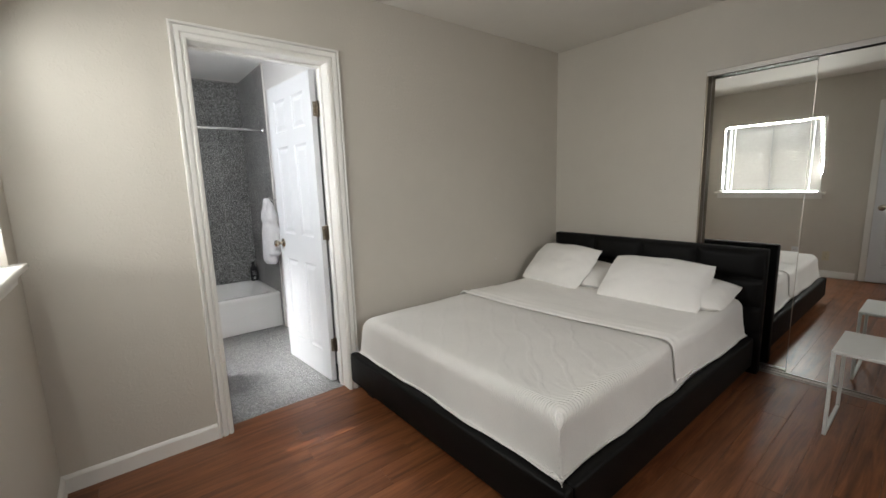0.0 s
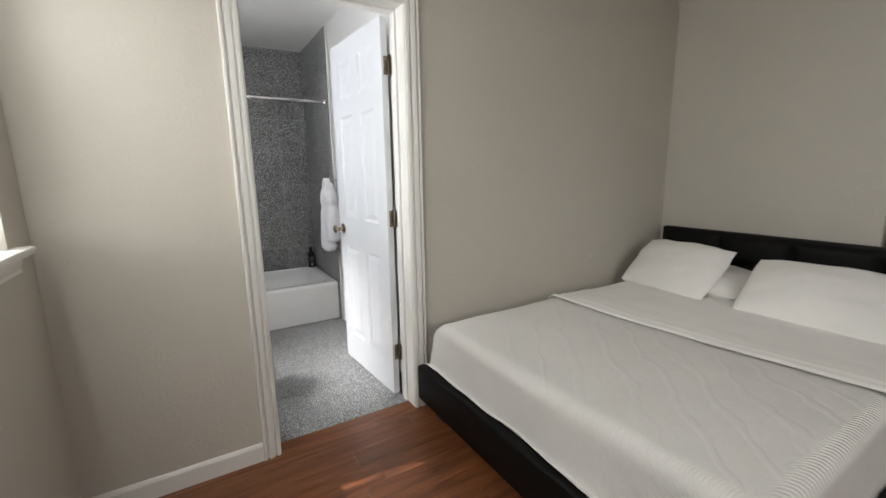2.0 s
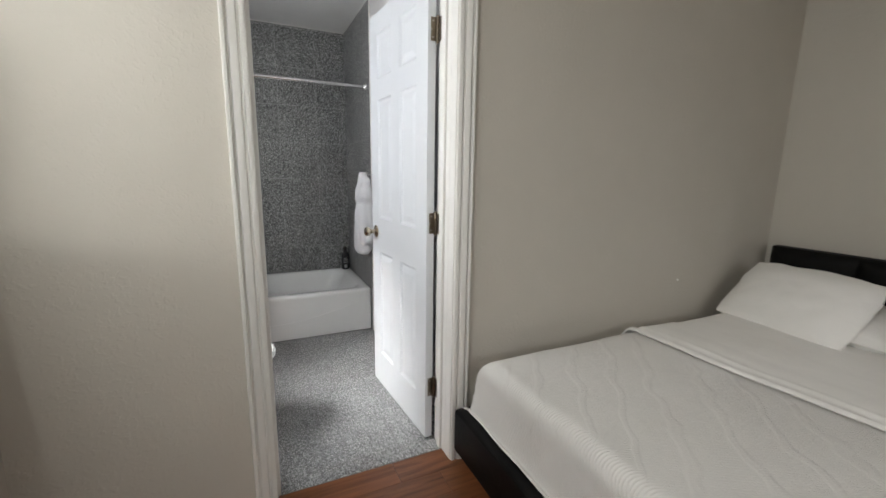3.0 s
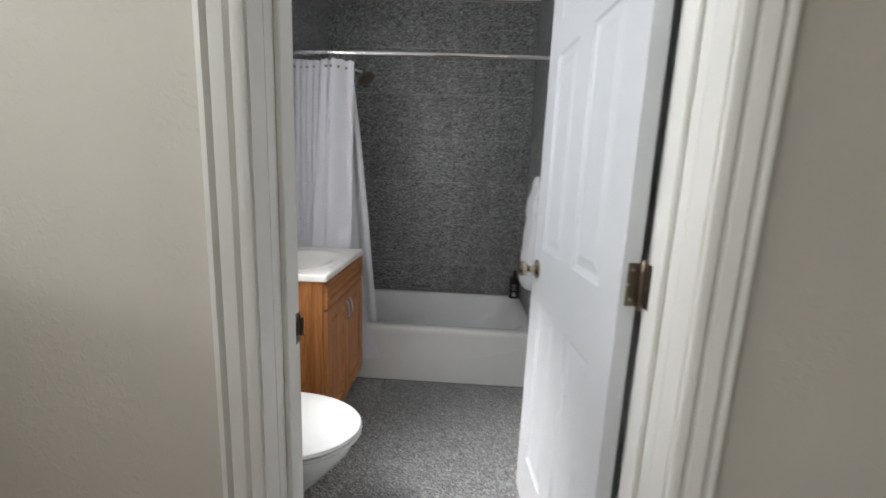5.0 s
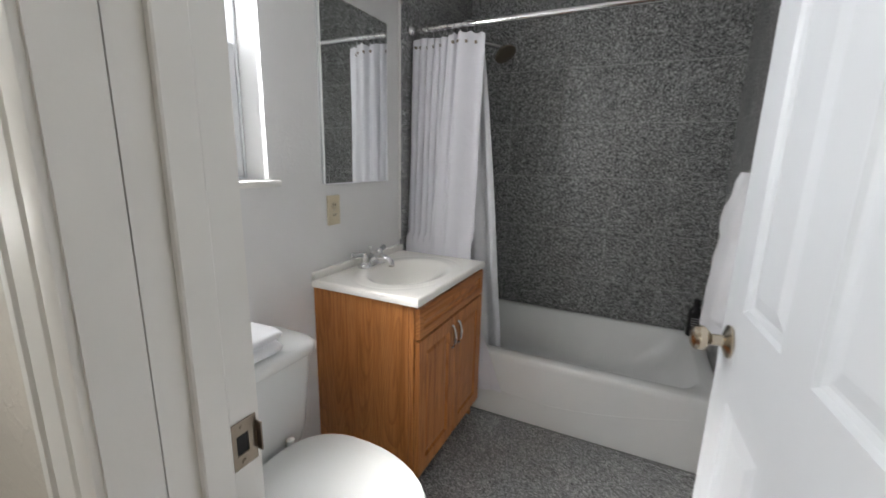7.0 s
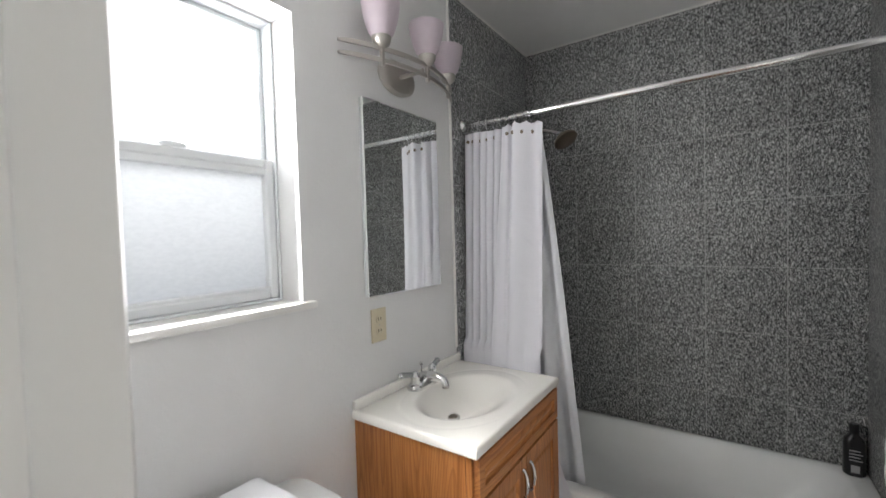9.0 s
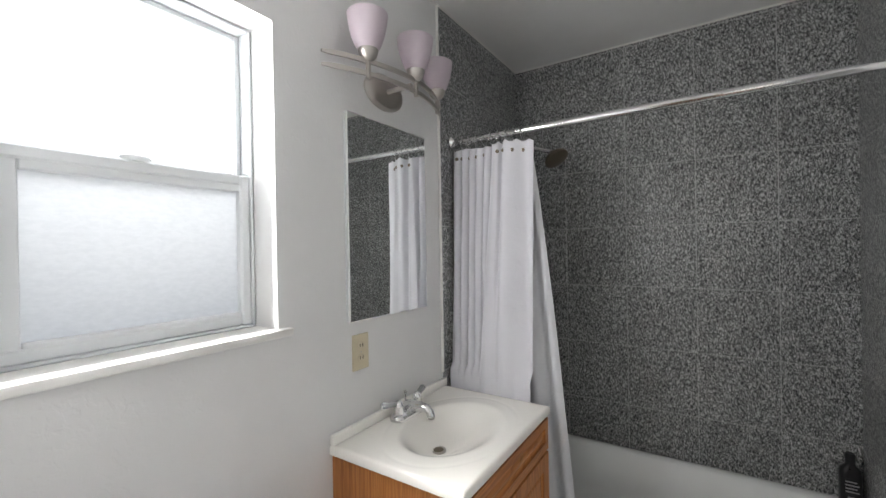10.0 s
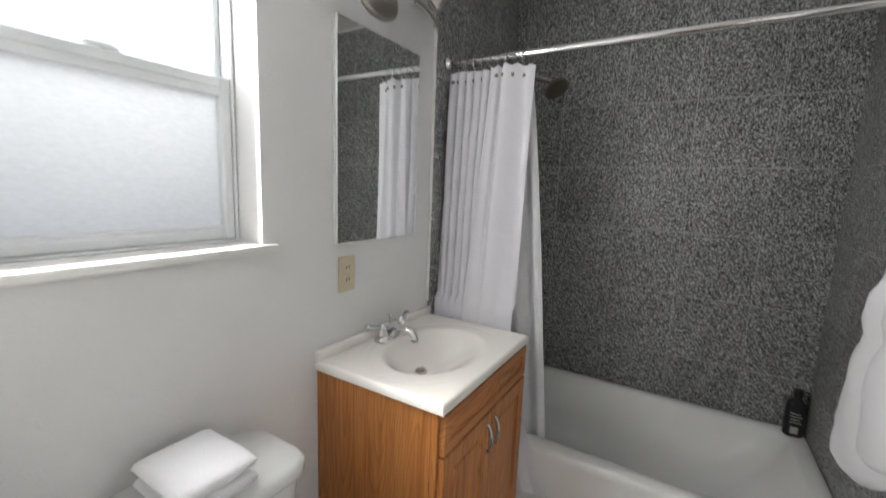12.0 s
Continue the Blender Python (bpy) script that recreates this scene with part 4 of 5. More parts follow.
box(ff, VX - 0.0195, VX, VY0 + 0.030, VY1 - 0.030, VZ - 0.025, VZ)
part("face_frame", ff, M_OAK, van)


def cabinet_front(name, y0, y1, z0, z1, st):
    d = bmesh.new()
    wall_with_holes(d, 'x', VX + 0.001, VX + 0.019, y0, y1, z0, z1, [(y0 + st, y1 - st, z0 + st, z1 - st)])
    o = part(name, d, M_OAK if z1 - z0 > 0.3 else M_OAK_H, van)
    pb = bmesh.new()
    rings = []
    for ins, dx in ((0.0, 0.016), (0.004, 0.011), (0.010, 0.009), (0.022, 0.013), (0.026, 0.0135)):
        rings.append([(VX + dx, y0 + st + ins, z0 + st + ins), (VX + dx, y1 - st - ins, z0 + st + ins), (VX + dx, y1 - st - ins, z1 - st - ins), (VX + dx, y0 + st + ins, z1 - st - ins)])
    loft(pb, rings, True, False, True)
    part("panel", pb, M_OAK if z1 - z0 > 0.3 else M_OAK_H, o)
    return o


ym = (VY0 + VY1) / 2
cabinet_front("drawer_front", VY0 + 0.008, VY1 - 0.008, 0.650, VZ - 0.010, 0.030)
for y0, y1, hy_ in ((VY0 + 0.008, ym - 0.003, ym - 0.028), (ym + 0.003, VY1 - 0.008, ym + 0.028)):
    dr = cabinet_front("door", y0, y1, 0.100, 0.640, 0.052)
    pts = [(VX + 0.019, hy_, 0.512), (VX + 0.026, hy_, 0.516), (VX + 0.031, hy_, 0.530), (VX + 0.034, hy_, 0.558), (VX + 0.031, hy_, 0.586), (VX + 0.026, hy_, 0.600), (VX + 0.019, hy_, 0.604)]
    part("handle", tube(bmesh.new(), pts, [0.0075, 0.0055, 0.006, 0.0075, 0.006, 0.0055, 0.0075], 12), M_CHROME, dr, "satin nickel bow handle", 60)

top = thing("countertop", (0.24, 1.30, VZ), "cream cultured marble vanity top with moulded basin", "countertop")
BATH.append(top)
CT = VZ + 0.028
BCX, BCY, BRX, BRY = 0.268, 1.296, 0.158, 0.212


def basin(u, v):
    x = BX0 + 0.002 + (VX + 0.022 - BX0 - 0.002) * u
    y = VY0 - 0.010 + (VY1 - VY0 + 0.018) * v
    r0 = math.hypot((x - BCX) / BRX, (y - BCY) / BRY)
    cx = BCX - 0.055 * max(0.0, 1 - r0)          # the bowl is deepest towards the wall
    r = math.hypot((x - cx) / BRX, (y - BCY) / BRY)
    dep = 0.0
    if r < 1.04:
        q = max(0.0, 1 - (r / 1.04) ** 2.3)
        dep = 0.100 * q * q * (3 - 2 * q) ** 0.35
    lip = -0.0022 * math.exp(-((r0 - 1.27) / 0.030) ** 2) if x < VX - 0.01 else 0
    edge = min(VX + 0.022 - x, y - (VY0 - 0.010), VY1 + 0.008 - y)
    rnd = 0.006 * max(0, 1 - edge / 0.010) ** 2
    return (x, y, CT - dep - rnd + lip * 0.6)


tbm = sheet(bmesh.new(), 90, 120, basin)
ext = bmesh.ops.extrude_edge_only(tbm, edges=[e for e in tbm.edges if e.is_boundary])
for v in [g for g in ext["geom"] if isinstance(g, bmesh.types.BMVert)]:
    v.co.z = VZ + 0.001
part("slab", tbm, M_MARBLE, top, "", 50)
part("backsplash", newbox(BX0 + 0.001, BX0 + 0.020, VY0 - 0.010, VY1 + 0.008, CT + 0.0005, CT + 0.032, 0.005, 2), M_MARBLE, top, "", 40)
DX, DZ = BCX - 0.062, basin((BCX - 0.062 - BX0 - 0.002) / (VX + 0.020 - BX0), (BCY - VY0 + 0.010) / (VY1 - VY0 + 0.018))[2]
part("drain", lathe(bmesh.new(), [(0.026, DZ - 0.002), (0.027, DZ + 0.003), (0.023, DZ + 0.005), (0.020, DZ + 0.003)], (DX, BCY, 0), 'Z', 20), M_NICKEL, top, "metal drain", 40)
part("stopper", lathe(bmesh.new(), [(0.020, DZ + 0.001), (0.016, DZ + 0.005), (0.001, DZ + 0.006)], (DX, BCY, 0), 'Z', 20), M_BRASS, top, "dark drain stopper", 40)

fc = thing("faucet", (0.085, 1.30, CT), "chrome two-handle basin faucet with clear levers", "faucet")
BATH.append(fc)
FX, FY = 0.084, 1.292
fb = loft(bmesh.new(), [rounded_rect(FX - 0.030, FX + 0.030, FY - 0.082, FY + 0.082, 0.029, CT + 0.0005), rounded_rect(FX - 0.030, FX + 0.030, FY - 0.082, FY + 0.082, 0.029, CT + 0.012),
                        rounded_rect(FX - 0.026, FX + 0.026, FY - 0.078, FY + 0.078, 0.025, CT + 0.018), rounded_rect(FX - 0.016, FX + 0.016, FY - 0.060, FY + 0.060, 0.015, CT + 0.024)])
part("base", fb, M_CHROME, fc, "", 40)
part("spout", tube(bmesh.new(), [(FX - 0.012, FY, CT + 0.012), (FX + 0.000, FY, CT + 0.030), (FX + 0.026, FY, CT + 0.036), (FX + 0.058, FY, CT + 0.039), (FX + 0.082, FY, CT + 0.036), (FX + 0.095, FY, CT + 0.026), (FX + 0.098, FY, CT + 0.014)],
                   [0.026, 0.024, 0.020, 0.016, 0.0145, 0.0135, 0.0135], 16), M_CHROME, fc, "", 60)
part("aerator", lathe(bmesh.new(), [(0.012, CT + 0.006), (0.0135, CT + 0.008), (0.0135, CT + 0.015)], (FX + 0.098, FY, 0), 'Z', 16), M_NICKEL, fc, "metal aerator", 40)
for dy in (-0.051, 0.051):
    out = math.copysign(1.0, dy)
    hub = part("handle_hub", lathe(bmesh.new(), [(0.019, CT + 0.012), (0.0185, CT + 0.020), (0.0165, CT + 0.040), (0.0175, CT + 0.045), (0.0150, CT + 0.056), (0.009, CT + 0.064), (0.002, CT + 0.067)],
                                   (FX, FY + dy, 0), 'Z', 20), M_CHROME, fc, "domed chrome hub", 40)
    way = Vector((-0.42 if out < 0 else -0.25, out, 0.16)).normalized()
    at0 = Vector((FX, FY + dy, CT + 0.052))
    part("lever", tube(bmesh.new(), [at0 + way * d for d in (0.012, 0.018, 0.040, 0.058, 0.064)], [0.0085, 0.0100, 0.0105, 0.0120, 0.0095], 8), M_ACRYLIC, hub, "clear acrylic lever", 20)
    part("lever_cap", tube(bmesh.new(), [at0 + way * d for d in (0.0642, 0.068, 0.071)], [0.0085, 0.0075, 0.003], 10), M_CHROME, hub, "small chrome end cap", 40)
part("lift_rod", lathe(bmesh.new(), [(0.0025, CT + 0.02), (0.0025, CT + 0.070), (0.006, CT + 0.074), (0.006, CT + 0.082), (0.002, CT + 0.085)], (FX - 0.012, FY, 0), 'Z', 10), M_CHROME, fc, "", 40)

# ---- mirror cabinet and lamp over the vanity ----
mc = thing("medicine_cabinet", (BX0, 1.28, 1.158), "frameless mirror cabinet set in the wall", "mirror")
BATH.append(mc)
part("case", newbox(BX0 + 0.001, BX0 + 0.014, 1.066, 1.482, 1.156, 1.818, 0.002), M_VINYL, mc, "white edge")
mb = bmesh.new()
loft(mb, [[(BX0 + dx, 1.064 + i, 1.154 + i), (BX0 + dx, 1.484 - i, 1.154 + i), (BX0 + dx, 1.484 - i, 1.820 - i), (BX0 + dx, 1.064 + i, 1.820 - i)] for dx, i in ((0.0145, 0), (0.0185, 0), (0.0200, 0.004))])
part("mirror_door", mb, M_MIRROR, mc, "bevelled mirror")

sc = thing("vanity_light", (BX0, 1.245, 1.93), "brushed nickel wall lamp with three mauve glass shades", "lamp")
BATH.append(sc)
part("backplate", lathe(bmesh.new(), [(0.066, 0.001), (0.066, 0.008), (0.058, 0.018), (0.034, 0.022), (0.002, 0.023)], (BX0, 1.262, 1.934), 'X', 32, 1.50, 0.95), M_NICKEL, sc, "oval backplate", 40)


def bow(y):
    q = (y - 1.262) / 0.30
    return BX0 + 0.045 + 0.085 * (1 - q * q)


for dz in (0.0, -0.038):
    bb = bmesh.new()
    rings = []
    for k in range(25):
        y = 0.954 + 0.612 * k / 24
        x = bow(y)
        th, hh = 0.0035, 0.007 if 0 < k < 24 else 0.004
        rings.append([(x - th, y, 1.955 + dz - hh), (x + th, y, 1.955 + dz - hh), (x + th, y, 1.955 + dz + hh), (x - th, y, 1.955 + dz + hh)])
    part("bar", loft(bb, rings), M_NICKEL, sc, "curved flat bar", 40)
part("arm", tube(bmesh.new(), [(BX0 + 0.02, 1.262, 1.934), (BX0 + 0.125, 1.262, 1.934)], 0.008, 10), M_NICKEL, sc)
for y in (1.082, 1.282, 1.474):
    x = bow(y)
    part("post", newbox(x - 0.006, x + 0.006, y - 0.007, y + 0.007, 1.900, 1.956, 0.002), M_NICKEL, sc)
    part("cup", lathe(bmesh.new(), [(0.008, 1.954), (0.014, 1.957), (0.025, 1.966), (0.030, 1.978), (0.0315, 1.992), (0.029, 1.992)], (x, y, 0), 'Z', 24), M_NICKEL, sc, "nickel cup", 50)
    part("shade", lathe(bmesh.new(), [(0.0295, 1.986), (0.041, 2.004), (0.051, 2.032), (0.0585, 2.066), (0.0620, 2.095), (0.0590, 2.095), (0.0555, 2.066), (0.048, 2.032), (0.038, 2.006), (0.022, 1.992)], (x, y, 0), 'Z', 32), M_SHADE, sc, "mauve frosted glass shade", 60)

# ---- tub ----
TY, TZ = 1.652, 0.338
tub = thing("bathtub", (0.76, 2.04, 0), "white enamelled alcove bathtub", "bathtub")
BATH.append(tub)
tw = 0.010
tx0, tx1, ty1 = BX0 + tw + 0.002, BX1 - tw - 0.002, BY1 - 0.002
N_ = 10


def rr(i0, i1, j0, j1, r, z):
    return rounded_rect(tx0 + i0, tx1 - i1, TY + j0, ty1 - j1, r, z, N_)


part("shell", loft(bmesh.new(), [rr(0, 0, 0.006, 0, 0.012, 0.005), rr(0, 0, 0.006, 0, 0.012, TZ - 0.045), rr(0, 0, 0.004, 0, 0.012, TZ - 0.035), rr(0, 0, 0.003, 0, 0.014, TZ - 0.014), rr(0.004, 0.004, 0.007, 0.004, 0.016, TZ - 0.003), rr(0.010, 0.010, 0.012, 0.010, 0.018, TZ),
                                 rr(0.065, 0.065, 0.070, 0.045, 0.09, TZ), rr(0.080, 0.078, 0.082, 0.055, 0.10, TZ - 0.010), rr(0.10, 0.12, 0.095, 0.07, 0.12, TZ - 0.10),
                                 rr(0.12, 0.20, 0.110, 0.085, 0.13, 0.15), rr(0.17, 0.28, 0.15, 0.125, 0.14, 0.085), rr(0.26, 0.38, 0.22, 0.20, 0.14, 0.075)]), M_TUB, tub, "", 50)
# curved relief line across the apron
arc = bmesh.new()
tube(arc, [(tx0 + 0.10 + (tx1 - tx0 - 0.2) * k / 24, TY + 0.0080, 0.235 - 0.11 * math.sin(math.pi * k / 24)) for k in range(25)], 0.0034, 8)
part("apron_bead", arc, M_TUB, tub, "", 60)

# ---- curtain, rod, shower ----
RY, RZ = 1.70, 1.846
rod = thing("curtain_rod", (0.76, RY, RZ), "chrome shower curtain rod between the tiled walls", "curtain rod")
BATH.append(rod)
part("tube", tube(bmesh.new(), [(BX0 + 0.012, RY, RZ), (0.85, RY, RZ), (BX1 - 0.012, RY, RZ)], 0.0125, 14), M_CHROME, rod, "", 60)
for xx, s in ((BX0 + 0.0105, 1), (BX1 - 0.0105, -1)):
    part("flange", lathe(bmesh.new(), [(0.026, 0.0), (0.026, s * 0.004), (0.018, s * 0.012), (0.013, s * 0.02)], (xx, RY, RZ), 'X', 18), M_CHROME, rod, "", 40)

curtain = thing("shower_curtain", (0.22, RY, 0.12), "white cloth shower curtain drawn to one side", "curtain")
BATH.append(curtain)


def hang(u, v):
    z = 0.14 + (RZ - 0.035 - 0.14) * v
    low = 1 - v
    x = 0.034 + (0.376 - 0.02 * low + (0.20 * max(0, low - 0.70) / 0.30)) * u
    edge = 0.30 + 0.24 * v                       # a broad panel overlaps the gathered part
    ph = 2 * math.pi * 4.6 * (u / 0.45) + 1.3 * noise.noise(Vector((u * 4.0, v * 1.3, 2.2)))
    fine = (0.024 + 0.008 * low) * (0.75 + 0.6 * noise.noise(Vector((u * 5.0, 0.0, 7.7))))
    k_ = min(1.0, max(0.0, (u - edge) / 0.035))
    k_ = k_ * k_ * (3 - 2 * k_)
    w_ = min(1.0, max(0.0, (u - edge) / (1 - edge)))
    broad = -0.050 + 0.042 * w_ + 0.013 * math.sin(2 * math.pi * 1.35 * w_ + 0.6 * v)
    broad += 0.034 * math.exp(-((w_ - 0.28 - 0.10 * low) / 0.055) ** 2) * max(0.0, v - 0.35) / 0.65     # pinch between two rings
    y = RY + (1 - k_) * fine * math.sin(ph) + k_ * broad + 0.008 * noise.noise(Vector((u * 8, v * 2.5, 0.3))) - 0.055 * min(1, low * 1.1)
    if low > 0.55:
        y = min(y, TY - 0.010)
    x += 0.008 * math.cos(ph) * (1 - k_) + 0.006 * noise.noise(Vector((u * 5, v * 3, 4.2)))
    y = max(y, VY1 + 0.014) if z < 0.92 and x < VX + 0.05 else y
    z -= 0.010 * abs(math.sin(math.pi * 9.5 * u)) * max(0, v - 0.9) * 10
    return (x, y, z)


part("cloth", thicken(sheet(bmesh.new(), 150, 60, hang), 0.0012), M_CURTAIN, curtain, "", 70)


def inner(u, v):
    z = 0.18 + (RZ - 0.04 - 0.18) * v
    low = 1 - v
    x = 0.05 + (0.330 + 0.160 * low ** 0.8) * u
    y = RY + 0.040 + 0.05 * low + 0.016 * math.sin(2 * math.pi * 5 * u) + 0.006 * noise.noise(Vector((u * 6, v * 3, 8.3)))
    return (x, y, z)


liner = thing("curtain_liner", (0.25, RY + 0.06, 0.18), "thin white curtain liner hanging inside the tub", "curtain")
BATH.append(liner)
part("film", thicken(sheet(bmesh.new(), 80, 40, inner), 0.0008), M_LINER, liner, "", 70)
part("hem", tube(bmesh.new(), [inner(k / 80, 0.0) for k in range(81)], 0.004, 6), M_LINER, liner, "weighted hem", 60)
for k in range(10):
    xx = 0.055 + 0.034 * k
    pts = [(xx, RY + 0.020 * math.cos(a), RZ - 0.008 + 0.026 * math.sin(a)) for a in [2 * math.pi * j / 14 for j in range(15)]]
    part("ring", tube(bmesh.new(), pts, 0.0018, 6), M_CHROME, curtain, "metal curtain ring", 60)
    ex, ey, ez = hang(min(0.97, (xx - 0.034) / 0.376 + 0.02), 0.978)
    part("eyelet", lathe(bmesh.new(), [(0.0035, -0.0022), (0.0065, -0.0026), (0.0075, -0.0005), (0.0075, 0.0022), (0.0035, 0.0026)], (ex, ey, ez), 'Y', 14), M_BRASS, curtain, "dark metal eyelet", 40)

sh = thing("shower", (BX0 + 0.01, 2.02, 1.83), "small bronze shower head on a wall arm", "shower head")
BATH.append(sh)
part("arm", tube(bmesh.new(), [(BX0 + 0.011, 2.02, 1.852), (0.16, 2.02, 1.852), (0.30, 2.02, 1.843), (0.380, 2.02, 1.817)], 0.0095, 12), M_CHROME, sh, "", 60)
part("flange", lathe(bmesh.new(), [(0.028, 0.0), (0.028, 0.004), (0.012, 0.012)], (BX0 + 0.0105, 2.02, 1.852), 'X', 18), M_CHROME, sh, "", 40)
hd = lathe(bmesh.new(), [(0.013, 0.0), (0.019, 0.010), (0.022, 0.018), (0.050, 0.030), (0.056, 0.040), (0.056, 0.046), (0.049, 0.050), (0.001, 0.047)], (0, 0, 0), 'Z', 24)
bmesh.ops.transform(hd, matrix=Matrix.Translation((0.378, 2.02, 1.817)) @ pose(0, 0, 0, 14, 146, 0), verts=hd.verts[:])
part("head", hd, M_BRASS, sh, "bronze spray head", 40)

# ---- bottle on the tub rim, towel on the wall ----
bt = thing("shampoo_bottle", (1.435, 2.375, TZ), "black plastic pump bottle on the tub rim", "bottle")
BATH.append(bt)
BXc, BYc = 1.436, 2.372
part("body", loft(bmesh.new(), [rounded_rect(BXc - w1, BXc + w1, BYc - d1, BYc + d1, min(w1, d1) * 0.8, TZ + z1) for w1, d1, z1 in
                                ((0.030, 0.024, 0.001), (0.034, 0.028, 0.006), (0.034, 0.028, 0.130), (0.030, 0.024, 0.150), (0.016, 0.016, 0.164), (0.014, 0.014, 0.172))]), M_BLACK, bt, "", 40)
part("cap", lathe(bmesh.new(), [(0.015, TZ + 0.172), (0.016, TZ + 0.175), (0.016, TZ + 0.205), (0.013, TZ + 0.210), (0.001, TZ + 0.211)], (BXc, BYc, 0), 'Z', 18), M_BLACK, bt, "", 40)
part("label_mark", newbox(BXc - 0.014, BXc + 0.012, BYc - 0.0295, BYc - 0.0283, TZ + 0.018, TZ + 0.048), M_LABEL, bt, "grey label block")
for k in range(4):
    part("print_bar", newbox(BXc - 0.020, BXc + 0.020 - 0.006 * (k % 2), BYc - 0.0293, BYc - 0.0283, TZ + 0.066 + 0.013 * k, TZ + 0.070 + 0.013 * k), M_LABEL, bt)

ht = thing("bath_towel", (1.44, 1.56, 0.68), "white towel hanging from a hook on the bathroom wall", "towel")
BATH.append(ht)
part("hook", tube(bmesh.new(), [(1.499, 1.55, 1.22), (1.465, 1.55, 1.215), (1.445, 1.55, 1.225), (1.440, 1.55, 1.245)], 0.006, 8), M_CHROME, ht, "chrome hook", 60)


def lobe(cy, top_z, low_z, wid, thick, seed):
    def f(u, v):
        z = low_z + (top_z - low_z) * v
        a = 2 * math.pi * u
        q = 1 - v
        span = np.interp(v, (0, 0.05, 0.3, 0.5, 0.62, 0.71, 0.80, 0.87, 0.95, 1.0), (0.55, 0.92, 1.0, 0.86, 0.60, 0.84, 0.74, 0.42, 0.34, 0.10))
        w_, t_ = wid * span, thick * (0.25 + 0.75 * span)
        r = 1 + 0.10 * math.sin(3 * a + seed) * min(1, 2 * q) + 0.14 * noise.noise(Vector((math.cos(a) * 1.3 + seed, math.sin(a) * 1.3, v * 4)))
        r += 0.05 * noise.noise(Vector((math.cos(a) * 5 + seed, math.sin(a) * 5, v * 17)))
        return (1.420 + t_ * math.cos(a) * r, cy + w_ * math.sin(a) * r, z)
    return f


part("front_fold", sheet(bmesh.new(), 40, 40, lobe(1.585, 1.235, 0.635, 0.100, 0.066, 0.4)), M_TOWEL, ht, "", 70)
part("back_fold", sheet(bmesh.new(), 40, 40, lobe(1.49, 1.20, 0.72, 0.085, 0.062, 2.1)), M_TOWEL, ht, "", 70)

# ---- caulk lines where the tile ends ----
ck = bmesh.new()
box(ck, BX0 + 0.012, BX1 - 0.012, BY1 - 0.008, BY1 - 0.0005, BCH - 0.008, BCH - 0.0005, 0.003)
box(ck, BX0 + 0.0005, BX0 + 0.016, 1.602, BY1 - 0.009, BCH - 0.008, BCH - 0.0005, 0.003)
box(ck, BX0 + 0.0005, BX0 + 0.012, 1.602, 1.6115, VZ + 0.085, BCH - 0.009, 0.003)
box(ck, BX1 - 0.012, BX1 - 0.0005, 1.602, 1.6115, 0.0, BCH - 0.009, 0.003)
box(ck, BX1 - 0.016, BX1 - 0.0005, 1.602, BY1 - 0.009, BCH - 0.008, BCH - 0.0005, 0.003)
BATH.append(setting("trim_caulk", ck, M_TRIM, "thin white caulk bead along the tile edges", "trim"))
nail = thing("wall_hook", (2.772, 0, 0.683), "tiny painted nail standing out of the bedroom wall", "hook")
part("head", lathe(bmesh.new(), [(0.006, 0.0), (0.006, -0.004), (0.004, -0.007), (0.001, -0.008)], (2.772, -0.0005, 0.683), 'Y', 12), M_TRIM, nail)

# ---- tiles and planks ----
TS, GAP = 0.3065, 0.0025


def tile_mesh(name, w, h, t, mat, bev=0.0016):
    """A square-edged slab lying in its own x and y, face up, with eased edges."""
    bm = bmesh.new()
    loft(bm, [[(0, 0, 0), (w, 0, 0), (w, h, 0), (0, h, 0)], [(0, 0, t - bev), (w, 0, t - bev), (w, h, t - bev), (0, h, t - bev)],
              [(bev, bev, t), (w - bev, bev, t), (w - bev, h - bev, t), (bev, h - bev, t)]])
    bmesh.ops.recalc_face_normals(bm, faces=bm.faces[:])
    me = bpy.data.meshes.new(name)
    bm.to_mesh(me)
    bm.free()
    me.materials.append(mat)
    return me


def lay_tiles(parent, mat, a_cuts, b_cuts, t, place, name="tile"):
    """Fills a field with pieces between the cuts; place(a, b) is the pose of a piece's corner."""
    made = {}
    for a0, a1 in zip(a_cuts, a_cuts[1:]):
        for b0, b1 in zip(b_cuts, b_cuts[1:]):
            w, h = round(a1 - a0 - GAP, 4), round(b1 - b0 - GAP, 4)
            if w < 0.012 or h < 0.012:
                continue
            if (w, h) not in made:
                made[w, h] = tile_mesh(name, w, h, t, mat)
            o = new(name, made[w, h])
            o.parent = parent
            o.matrix_local = place(a0 + GAP / 2, b0 + GAP / 2) @ Matrix.Translation((0, 0, random.uniform(-0.0006, 0.0004)))


def cuts(lo, hi, through_, step):
    k = math.ceil((lo - through_) / step)
    out = [lo]
    while through_ + k * step < hi - 0.01:
        if through_ + k * step > lo + 0.01:
            out.append(through_ + k * step)
        k += 1
    return out + [hi]


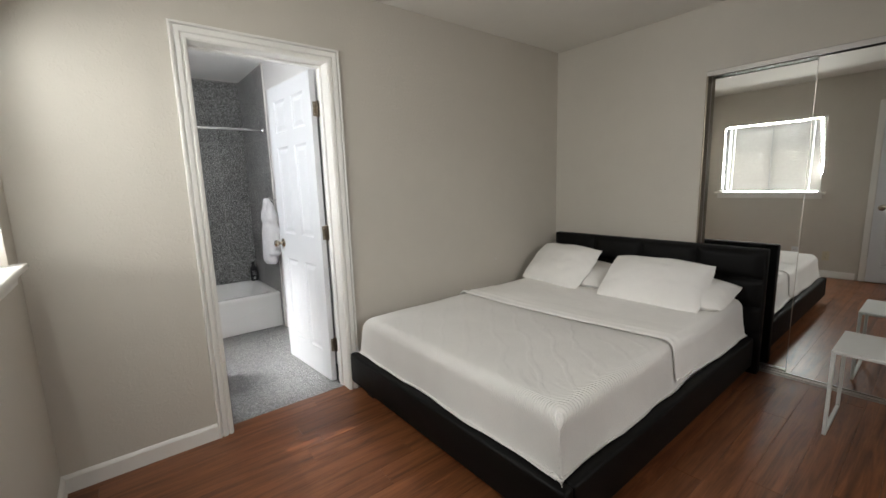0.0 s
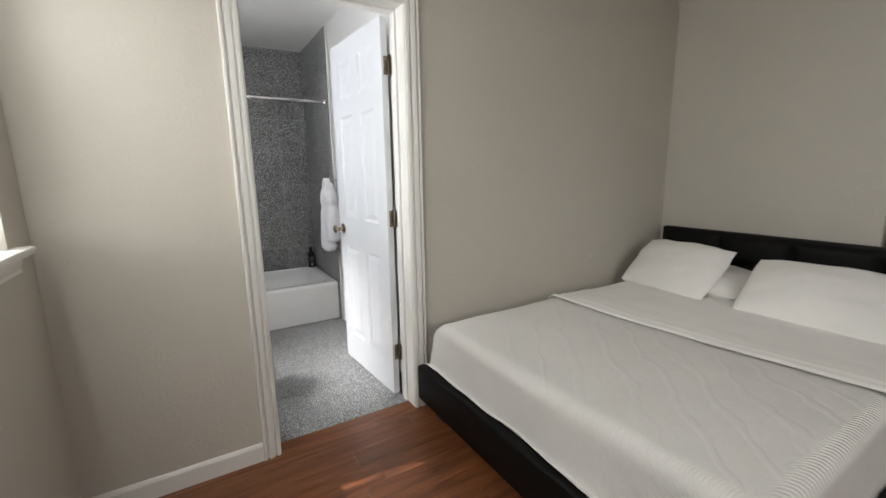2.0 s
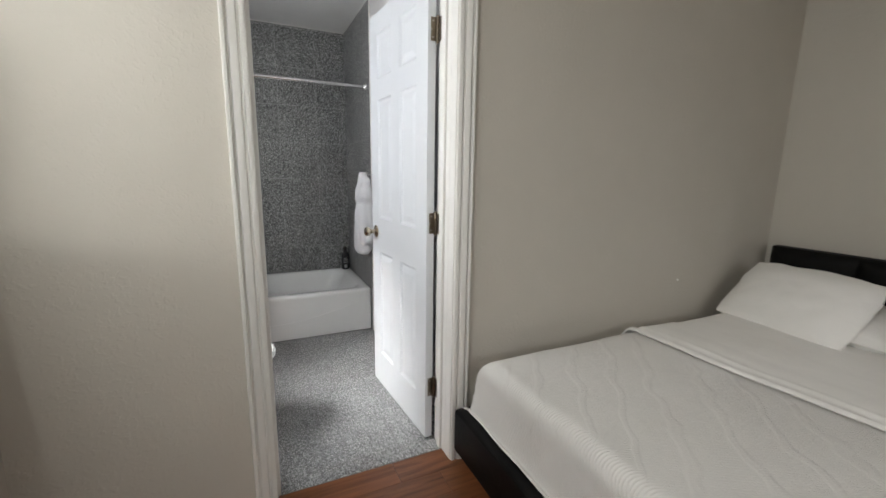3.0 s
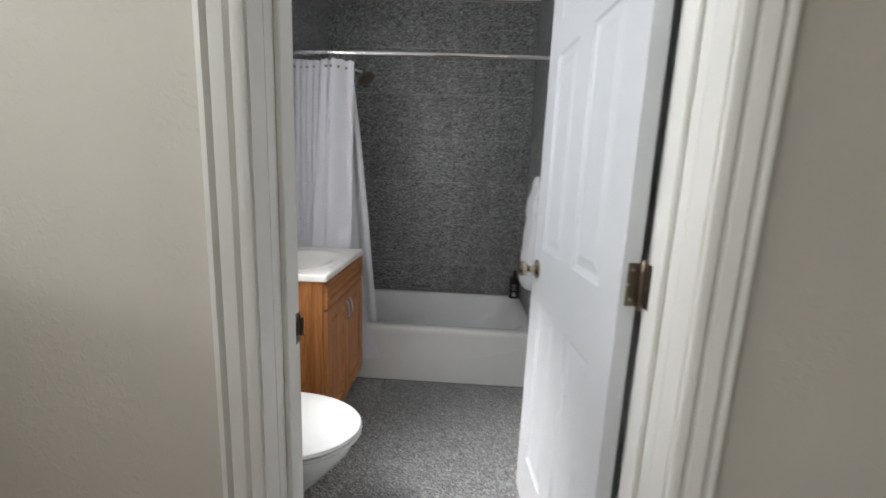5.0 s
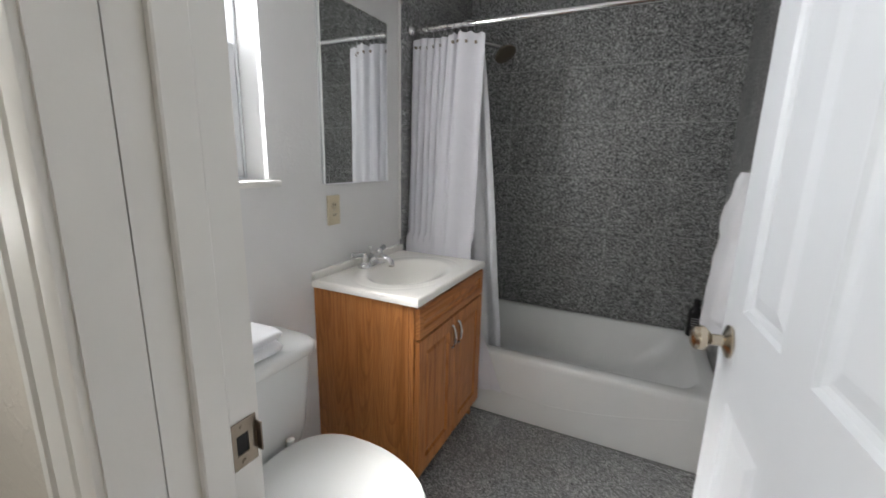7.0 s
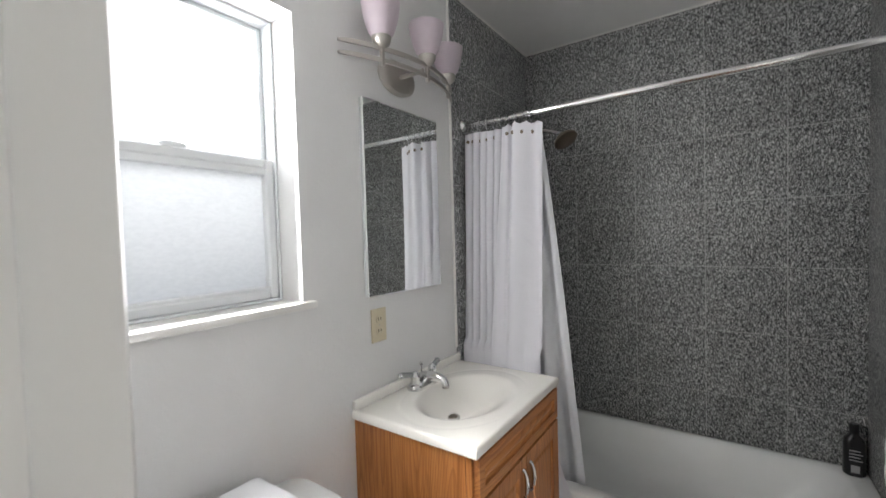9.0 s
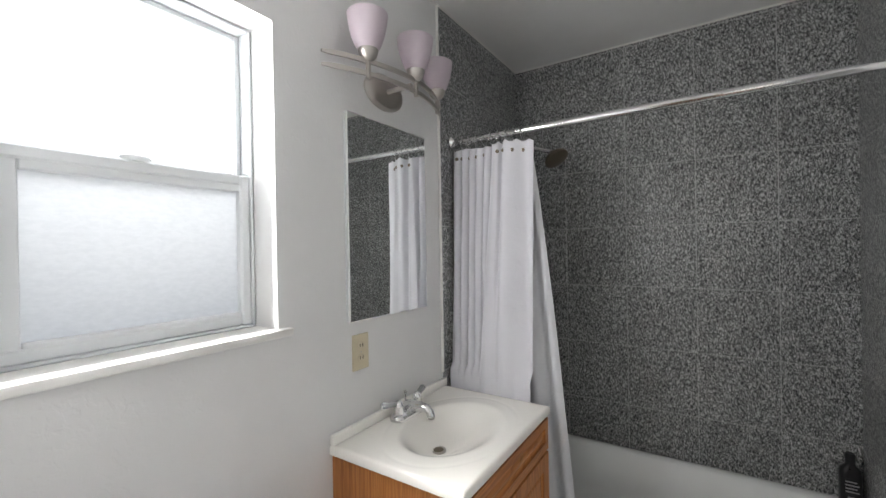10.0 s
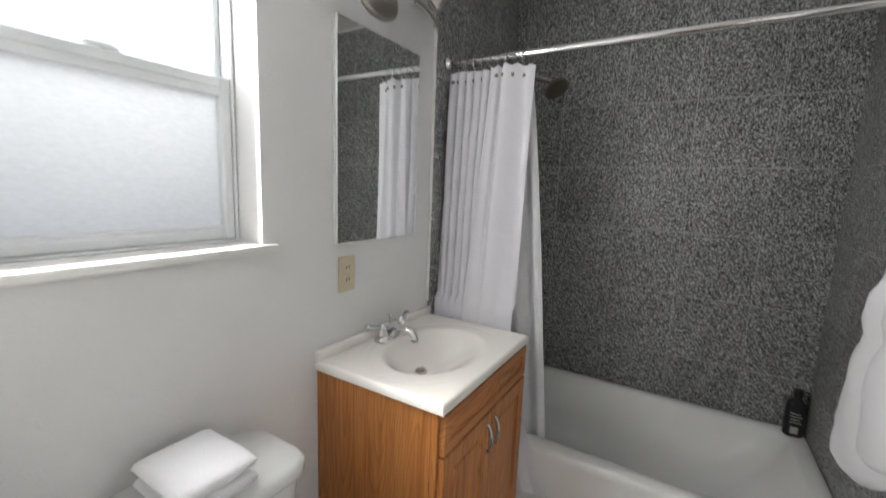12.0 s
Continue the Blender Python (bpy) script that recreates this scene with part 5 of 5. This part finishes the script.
WT = bpy.data.objects
lay_tiles(WT["wall_bath_north"], M_GRANITE, cuts(BX0, BX1, 0.623, TS), cuts(0.30, BCH, 0.862, TS), 0.012,
          lambda a, b: Matrix(((1, 0, 0, a), (0, 0, -1, BY1 + 0.012), (0, 1, 0, b), (0, 0, 0, 1))))
backing = setting("tile_backing_west", newbox(BX0 + 0.0003, BX0 + 0.0095, 1.614, BY1, 0.30, BCH), M_GROUT, "grey grout behind the tiles", "wall")
BATH.append(backing)
lay_tiles(backing, M_GRANITE, cuts(1.612, BY1, 2.44, TS), cuts(0.30, BCH, 0.862, TS), 0.010,
          lambda a, b: Matrix(((0, 0, 1, BX0 + 0.001), (1, 0, 0, a), (0, 1, 0, b), (0, 0, 0, 1))))
backing = setting("tile_backing_east", newbox(BX1 - 0.0095, BX1 - 0.0003, 1.614, BY1, 0.0, BCH), M_GROUT, "grey grout behind the tiles", "wall")
BATH.append(backing)
lay_tiles(backing, M_GRANITE, cuts(1.612, BY1, 2.44, TS), cuts(0.0, BCH, 0.862, TS), 0.010,
          lambda a, b: Matrix(((0, 0, -1, BX1 - 0.001), (1, 0, 0, a), (0, 1, 0, b), (0, 0, 0, 1))))
floor_b = setting("floor_bath", newbox(BX0 - 0.1, BX1, 0.112, TY + 0.02, -0.06, -0.0016), M_GROUT_F, "grout bed of the bathroom floor", "floor")
BATH.append(floor_b)
lay_tiles(floor_b, M_GRANITE_F, cuts(BX0, BX1, 0.30, TS), cuts(0.113, TY + 0.006, 0.50, TS), 0.012,
          lambda a, b: Matrix(((1, 0, 0, a), (0, 1, 0, b), (0, 0, 1, -0.012), (0, 0, 0, 1))))

floor = setting("floor", newbox(-0.1, RX + 0.15, RB - 0.1, 0.080, -0.06, -0.010), M_BLACK, "underlay of the laminate floor", "floor")
PW, made = 0.125, {}
y, row = 0.080, 0
while y > RB:
    x = -0.02 - random.random() * 1.1
    while x < RX + 0.12:
        x0, x1 = max(x, -0.02), min(x + 1.2, RX + 0.12)
        w = round(x1 - x0 - 0.0008, 3)
        if w > 0.03:
            if w not in made:
                made[w] = tile_mesh("plank", w, PW - 0.0008, 0.010, M_FLOOR, 0.0005)
            o = new("plank", made[w])
            o.parent = floor
            o.matrix_local = pose(x0, y - PW, -0.010)
        x += 1.2
    y -= PW

for ob in BATH:
    ob.location.y += BATH_DY
